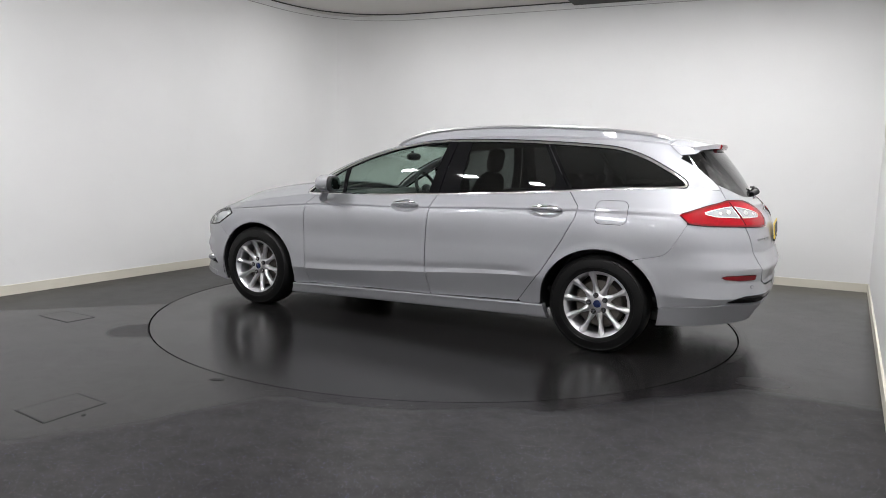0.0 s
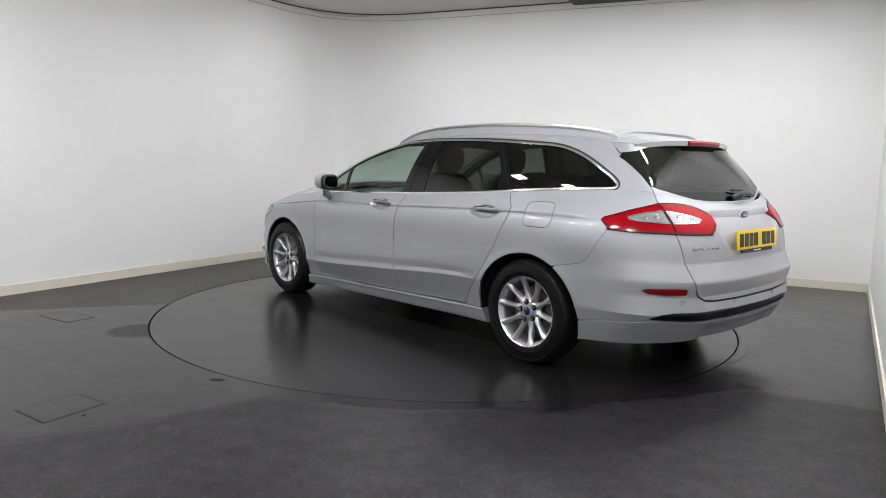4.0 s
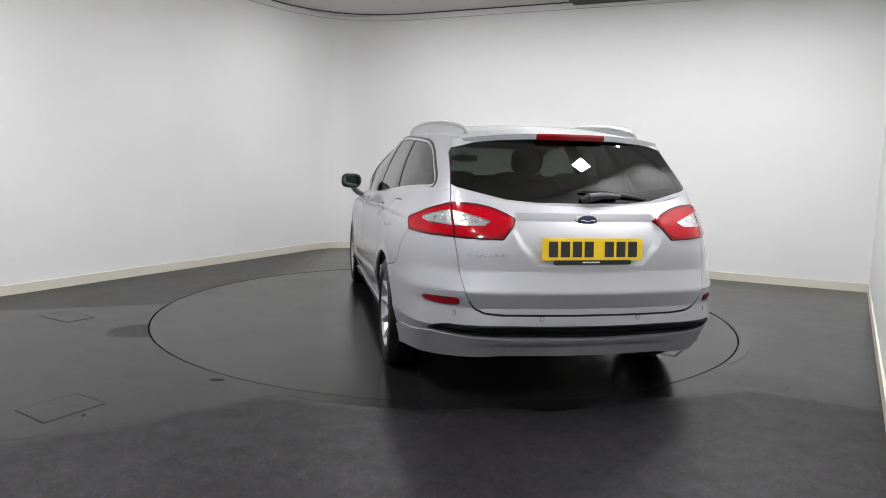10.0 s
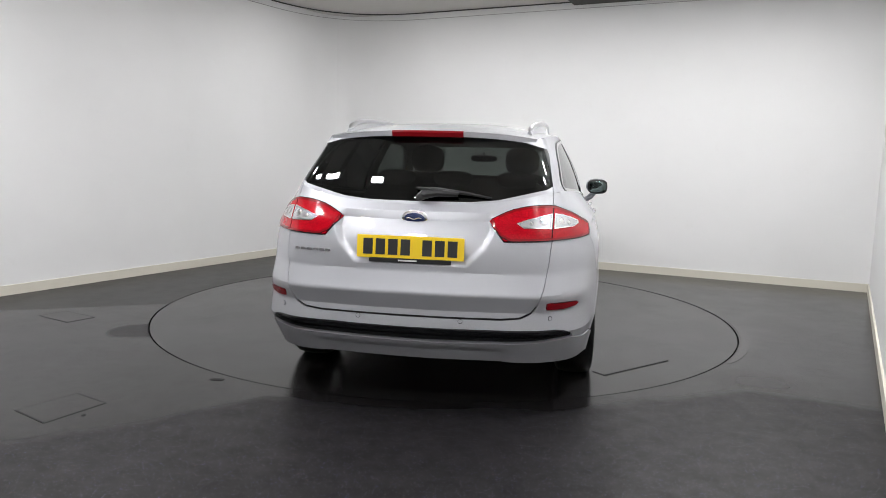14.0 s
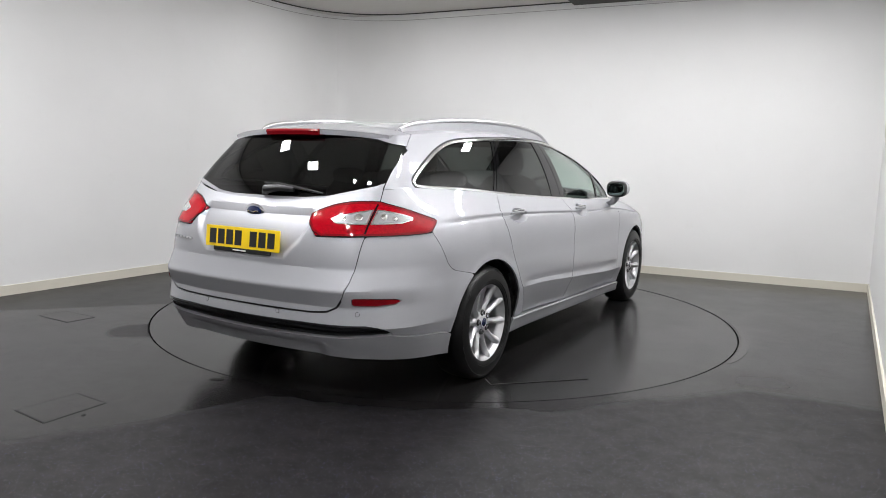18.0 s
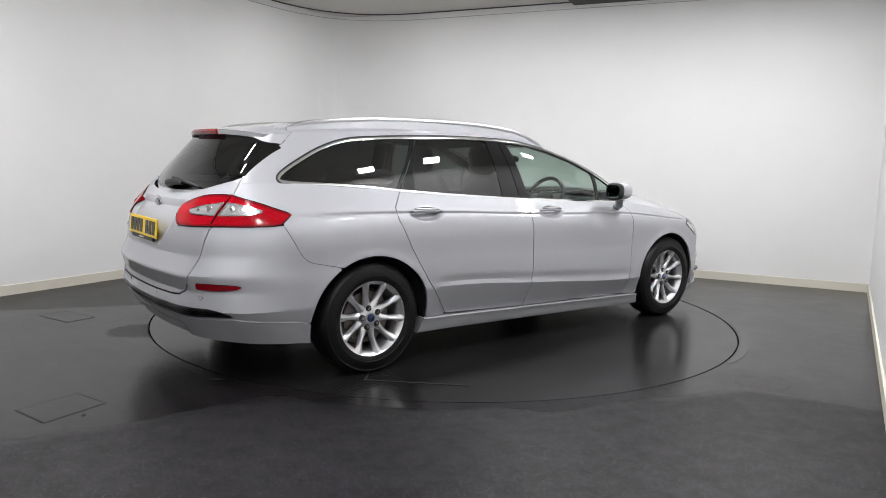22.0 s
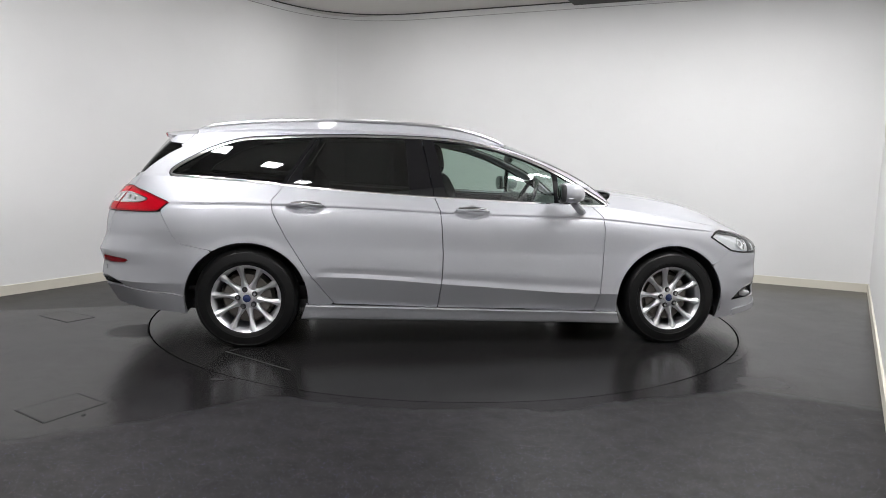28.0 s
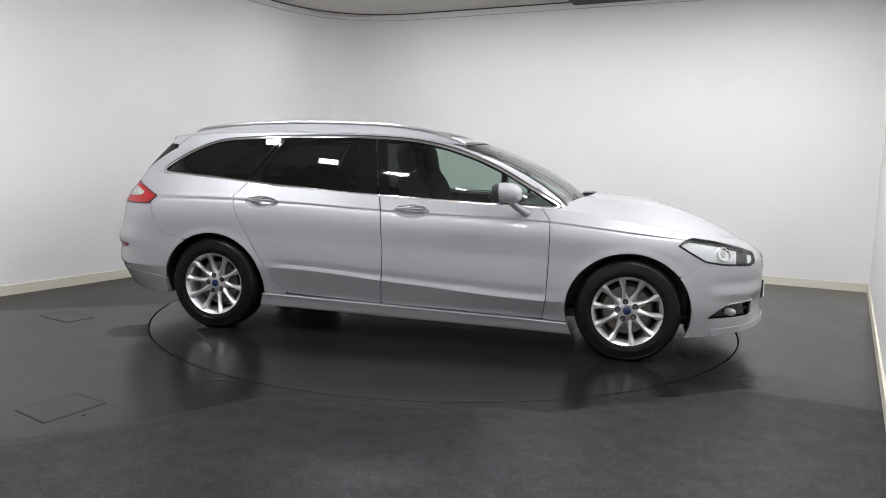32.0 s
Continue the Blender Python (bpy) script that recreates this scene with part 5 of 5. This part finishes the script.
# ---- car: cabin ----
def seat(name, x, y, width, tall):
    st = child(name, "dark cloth car seat")
    bm = blob(bmesh.new(), (0.26, width / 2, 0.09), pose(x + 0.14, y, 0.52, 0, -6, 0), 3.5, 10)
    part("cushion", bm, CLOTH, st)
    bm = blob(bmesh.new(), (0.075, width / 2, 0.32), pose(x - 0.17, y, 0.83, 0, -18, 0), 3.4, 12)
    part("backrest", bm, CLOTH, st)
    for dy in (-0.075, 0.075) if width < 0.7 else ():
        bm = tube(bmesh.new(), [(x - 0.26, y + dy, 1.08), (x - 0.285, y + dy, 1.2)], 0.007, 8)
        part("headrest_post", bm, STEEL, st)
    for hy in ((y,) if width < 0.7 else (y - 0.40, y + 0.02, y + 0.40)):
        bm = blob(bmesh.new(), (0.05, 0.13, tall), pose(x - 0.285, hy, (1.13 if width < 0.7 else 1.06) + tall, 0, -10, 0), 3.0, 10)
        part("headrest", bm, CLOTH, st)


def cabin():
    seat("front_seat", 0.12, 0.37, 0.52, 0.105)
    seat("front_seat", 0.12, -0.37, 0.52, 0.105)
    seat("rear_bench", -0.78, 0.0, 1.34, 0.05)
    bm = bmesh.new()
    rows = []
    for k in range(13):
        b = -1 + k / 6
        y = 0.70 * b
        bow = 0.10 * b * b
        rows.append([bm.verts.new((x - bow, y, z)) for x, z in ((1.05, 0.93), (0.90, 0.955), (0.74, 0.955), (0.66, 0.925), (0.62, 0.84), (0.66, 0.62), (0.75, 0.5))])
    for a, c in zip(rows, rows[1:]):
        for k in range(6):
            bm.faces.new((a[k], a[k + 1], c[k + 1], c[k]))
    bmesh.ops.recalc_face_normals(bm, faces=bm.faces)
    part("dashboard", bm, TRIM, car, "dark grey dashboard")
    sw = child("steering_wheel", "dark leather steering wheel")
    m = Matrix.Translation((0.50, -0.37, 0.94)) @ pose(0, 0, 0, 0, -66, 0)
    bm = bmesh.new()
    tube(bm, [(m @ Vector((0.182 * math.cos(a), 0.182 * math.sin(a), 0)))[:] for a in [2 * math.pi * k / 36 for k in range(37)]], 0.016, 10)
    part("ring", bm, TRIM, sw)
    bm = blob(bmesh.new(), (0.07, 0.08, 0.03), m, 2.6, 8)
    part("boss", bm, TRIM, sw)
    for a in (90, 270, 180):
        bm = tube(bmesh.new(), [(m @ Vector((0.05 * math.cos(radians(a)), 0.05 * math.sin(radians(a)), 0)))[:], (m @ Vector((0.175 * math.cos(radians(a)), 0.175 * math.sin(radians(a)), 0)))[:]], 0.014, 8, 0.6)
        part("spoke", bm, TRIM, sw)
    im = child("inner_mirror", "black inner rear-view mirror")
    bm = blob(bmesh.new(), (0.018, 0.115, 0.032), pose(0.45, 0.0, 1.25), 3, 10)
    part("housing", bm, PLASTIC, im)
    bm = tube(bmesh.new(), [(0.46, 0, 1.26), (0.465, 0, 1.30)], 0.015, 8)
    part("stalk", bm, PLASTIC, im)
    bm = skin(bmesh.new(), roof_surface, steps(0.02, 0.97, 0.03), steps(0, 0.96, 0.05), lambda p, u, v: np.full(len(u), -1.0), both=True, lift=-0.035, thick=0, grow=0)
    bmesh.ops.reverse_faces(bm, faces=bm.faces)
    part("headliner", bm, HEADLINER, car, "pale grey cloth headliner")
    bm = bmesh.new()
    box(bm, (0.75, 1.2, 0.02), pose(-1.55, 0, 0.93), 0.006)
    part("load_cover", bm, TRIM, car, "dark load cover behind the rear seats")
    bm = bmesh.new()
    box(bm, (3.0, 1.45, 0.03), pose(-0.6, 0, 0.36), 0.006)
    part("cabin_floor", bm, TRIM, car)


cabin()


# ---- floor details ----
def outline(bm, pts, width, z, h=0.002):
    """Thin raised lines along a closed plan polygon."""
    n = len(pts)
    for i in range(n):
        a, b = Vector(pts[i]), Vector(pts[(i + 1) % n])
        d = (b - a).normalized() * width * 0.5
        s = Vector((-d.y, d.x))
        quad = [a - d - s, b + d - s, b + d + s, a - d + s]
        prism(bm, [q[:] for q in quad], z, z + h + 0.0002 * i)
    return bm


def floor_hatch(pts, label):
    t = thing("floor_hatch", label, "floor hatch", "floor hatches")
    c = sum((Vector(p) for p in pts), Vector((0, 0))) / 4
    bm = bmesh.new()
    prism(bm, [(c + (Vector(p) - c) * 0.97)[:] for p in pts], -0.001, 0.0016)
    part("lid", bm, FLOOR, t)
    bm = bmesh.new()
    outline(bm, pts, 0.005, -0.001, 0.0022)
    part("joint", bm, JOINT, t, "dark joint round the lid")


floor_hatch([(-3.03, -0.58), (-2.92, -0.41), (-2.61, -0.59), (-2.72, -0.77)], "square access lid cut into the dark vinyl floor")
floor_hatch([(-2.03, -2.53), (-1.87, -2.27), (-1.66, -2.40), (-1.81, -2.68)], "square access lid cut into the speckled vinyl floor")


def table_hatch():
    a, b = Vector((-1.55, -1.232)), Vector((-1.126, -1.647))
    n = Vector((0.70, 0.714)) * 0.40
    bm = bmesh.new()
    prism(bm, strip_pts([a[:], b[:]], 0.012), -0.0022, 0.0006)
    prism(bm, strip_pts([(a + n * 0.25)[:], a[:]], 0.008), -0.0022, 0.0004)
    part("hatch_joint", bm, GAP, turntable, "dark joint of a lid in the turntable")


table_hatch()


def stain(name, pts, mat, label, z):
    bm = bmesh.new()
    vs = [bm.verts.new((x, y, z)) for x, y in pts]
    bm.faces.new(vs)
    bmesh.ops.recalc_face_normals(bm, faces=bm.faces)
    tagged(finish(bm, name, mat, smooth=False), label, "floor stain", kind="structure")


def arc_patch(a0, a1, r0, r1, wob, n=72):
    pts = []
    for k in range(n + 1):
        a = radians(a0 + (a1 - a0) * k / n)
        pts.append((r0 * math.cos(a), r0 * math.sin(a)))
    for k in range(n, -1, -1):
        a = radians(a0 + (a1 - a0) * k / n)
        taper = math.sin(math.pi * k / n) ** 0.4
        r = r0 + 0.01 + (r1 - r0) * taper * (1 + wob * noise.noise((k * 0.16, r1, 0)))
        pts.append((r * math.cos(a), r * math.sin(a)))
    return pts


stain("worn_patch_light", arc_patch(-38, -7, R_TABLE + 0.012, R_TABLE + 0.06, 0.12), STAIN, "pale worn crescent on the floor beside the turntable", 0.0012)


def round_patch(x, y, rx, ry, n=24):
    return [(x + rx * math.cos(2 * math.pi * k / n) * (1 + 0.15 * math.sin(3 * k)), y + ry * math.sin(2 * math.pi * k / n)) for k in range(n)]


stain("floor_spot", round_patch(-1.684, -2.569, 0.009, 0.012), GAP, "small black spot on the vinyl floor", 0.0013)
stain("floor_scuff", round_patch(-1.24, -1.99, 0.04, 0.02), GAP, "small dark scuff on the vinyl floor", 0.0013)


# ---- ceiling edge ----
def ceiling_trim():
    line = [LEFT_END[:]] + corner_line(1.25, 14) + [SIDE[:]]
    # first strip is solid: the gap's shade is put into its dark colour
    for z, h, mat, lab in ((CEIL_Z - 0.012, 0.012, GAPSHADE, "dark strip along the ceiling edge, coloured as the shade of a gap"), (CEIL_Z - 0.085, 0.005, TRIMGREY, "thin grey cable along the top of the wall")):
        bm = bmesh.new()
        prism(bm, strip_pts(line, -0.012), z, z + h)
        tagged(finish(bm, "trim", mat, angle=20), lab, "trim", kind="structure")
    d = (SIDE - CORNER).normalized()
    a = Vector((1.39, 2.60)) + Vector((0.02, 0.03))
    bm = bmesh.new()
    # slab dark all over: its colour stands for the shaded gap at its edge
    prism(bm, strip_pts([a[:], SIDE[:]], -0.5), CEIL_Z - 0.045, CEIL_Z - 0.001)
    tagged(finish(bm, "ceiling_drop", GAPSHADE, smooth=False), "lower part of the ceiling, coloured dark for the shade of the gap at its edge", "ceiling", kind="structure")


ceiling_trim()

# ---- ceiling lights and added fill ----
def ceiling_or_fill_light(x, y, turn=-29):
    t = thing("ceiling_or_fill_light", "square white light panel under the ceiling, several of them added as fill", "ceiling light", "ceiling lights", m=pose(x, y, CEIL_Z - 0.02, 0, 0, turn))
    bm = bmesh.new()
    box(bm, (0.27, 0.27, 0.03), pose(0, 0, 0.004))
    part("frame", bm, material("lamp_frame", (0.8, 0.8, 0.8), 0.5), t)
    bm = bmesh.new()
    box(bm, (0.23, 0.23, 0.004), pose(0, 0, -0.014))
    part("diffuser", bm, GLOW, t)
    return t


# back three and the one nearest the viewpoint are added fill for brightness
for px, py in ((2.1, -1.45), (1.6, -2.4), (-2.5, -1.3), (-2.15, -2.2), (-1.0, -4.1), (-0.75, 1.65), (1.0, 0.85), (2.6, 0.15), (-1.5, -2.9), (-0.55, -5.2)):
    ceiling_or_fill_light(px, py)

# ---- what moves ----
ANGLES = (153.64, 148.47, 143.29, 138.10, 132.91, 127.69, 122.44, 117.13, 111.92, 106.73, 101.46, 96.18, 90.92, 85.64, 80.35, 75.06, 69.80, 64.56, 59.35, 54.11, 48.98, 43.81, 38.69, 33.44, 28.31, 23.15, 18.01, 12.89, 7.78, 2.67, -2.40, -7.43, -12.40)
OFFSET = (-0.004, -0.244)


def motions():
    rows_car, rows_table = [], []
    for i, a in enumerate(ANGLES):
        turn = pose(0, 0, 0, 0, 0, a)
        rows_car.append((i, turn @ pose(OFFSET[0], OFFSET[1], 0)))
        rows_table.append((i, turn))
    walk(car, rows_car)
    walk(turntable, rows_table)


motions()
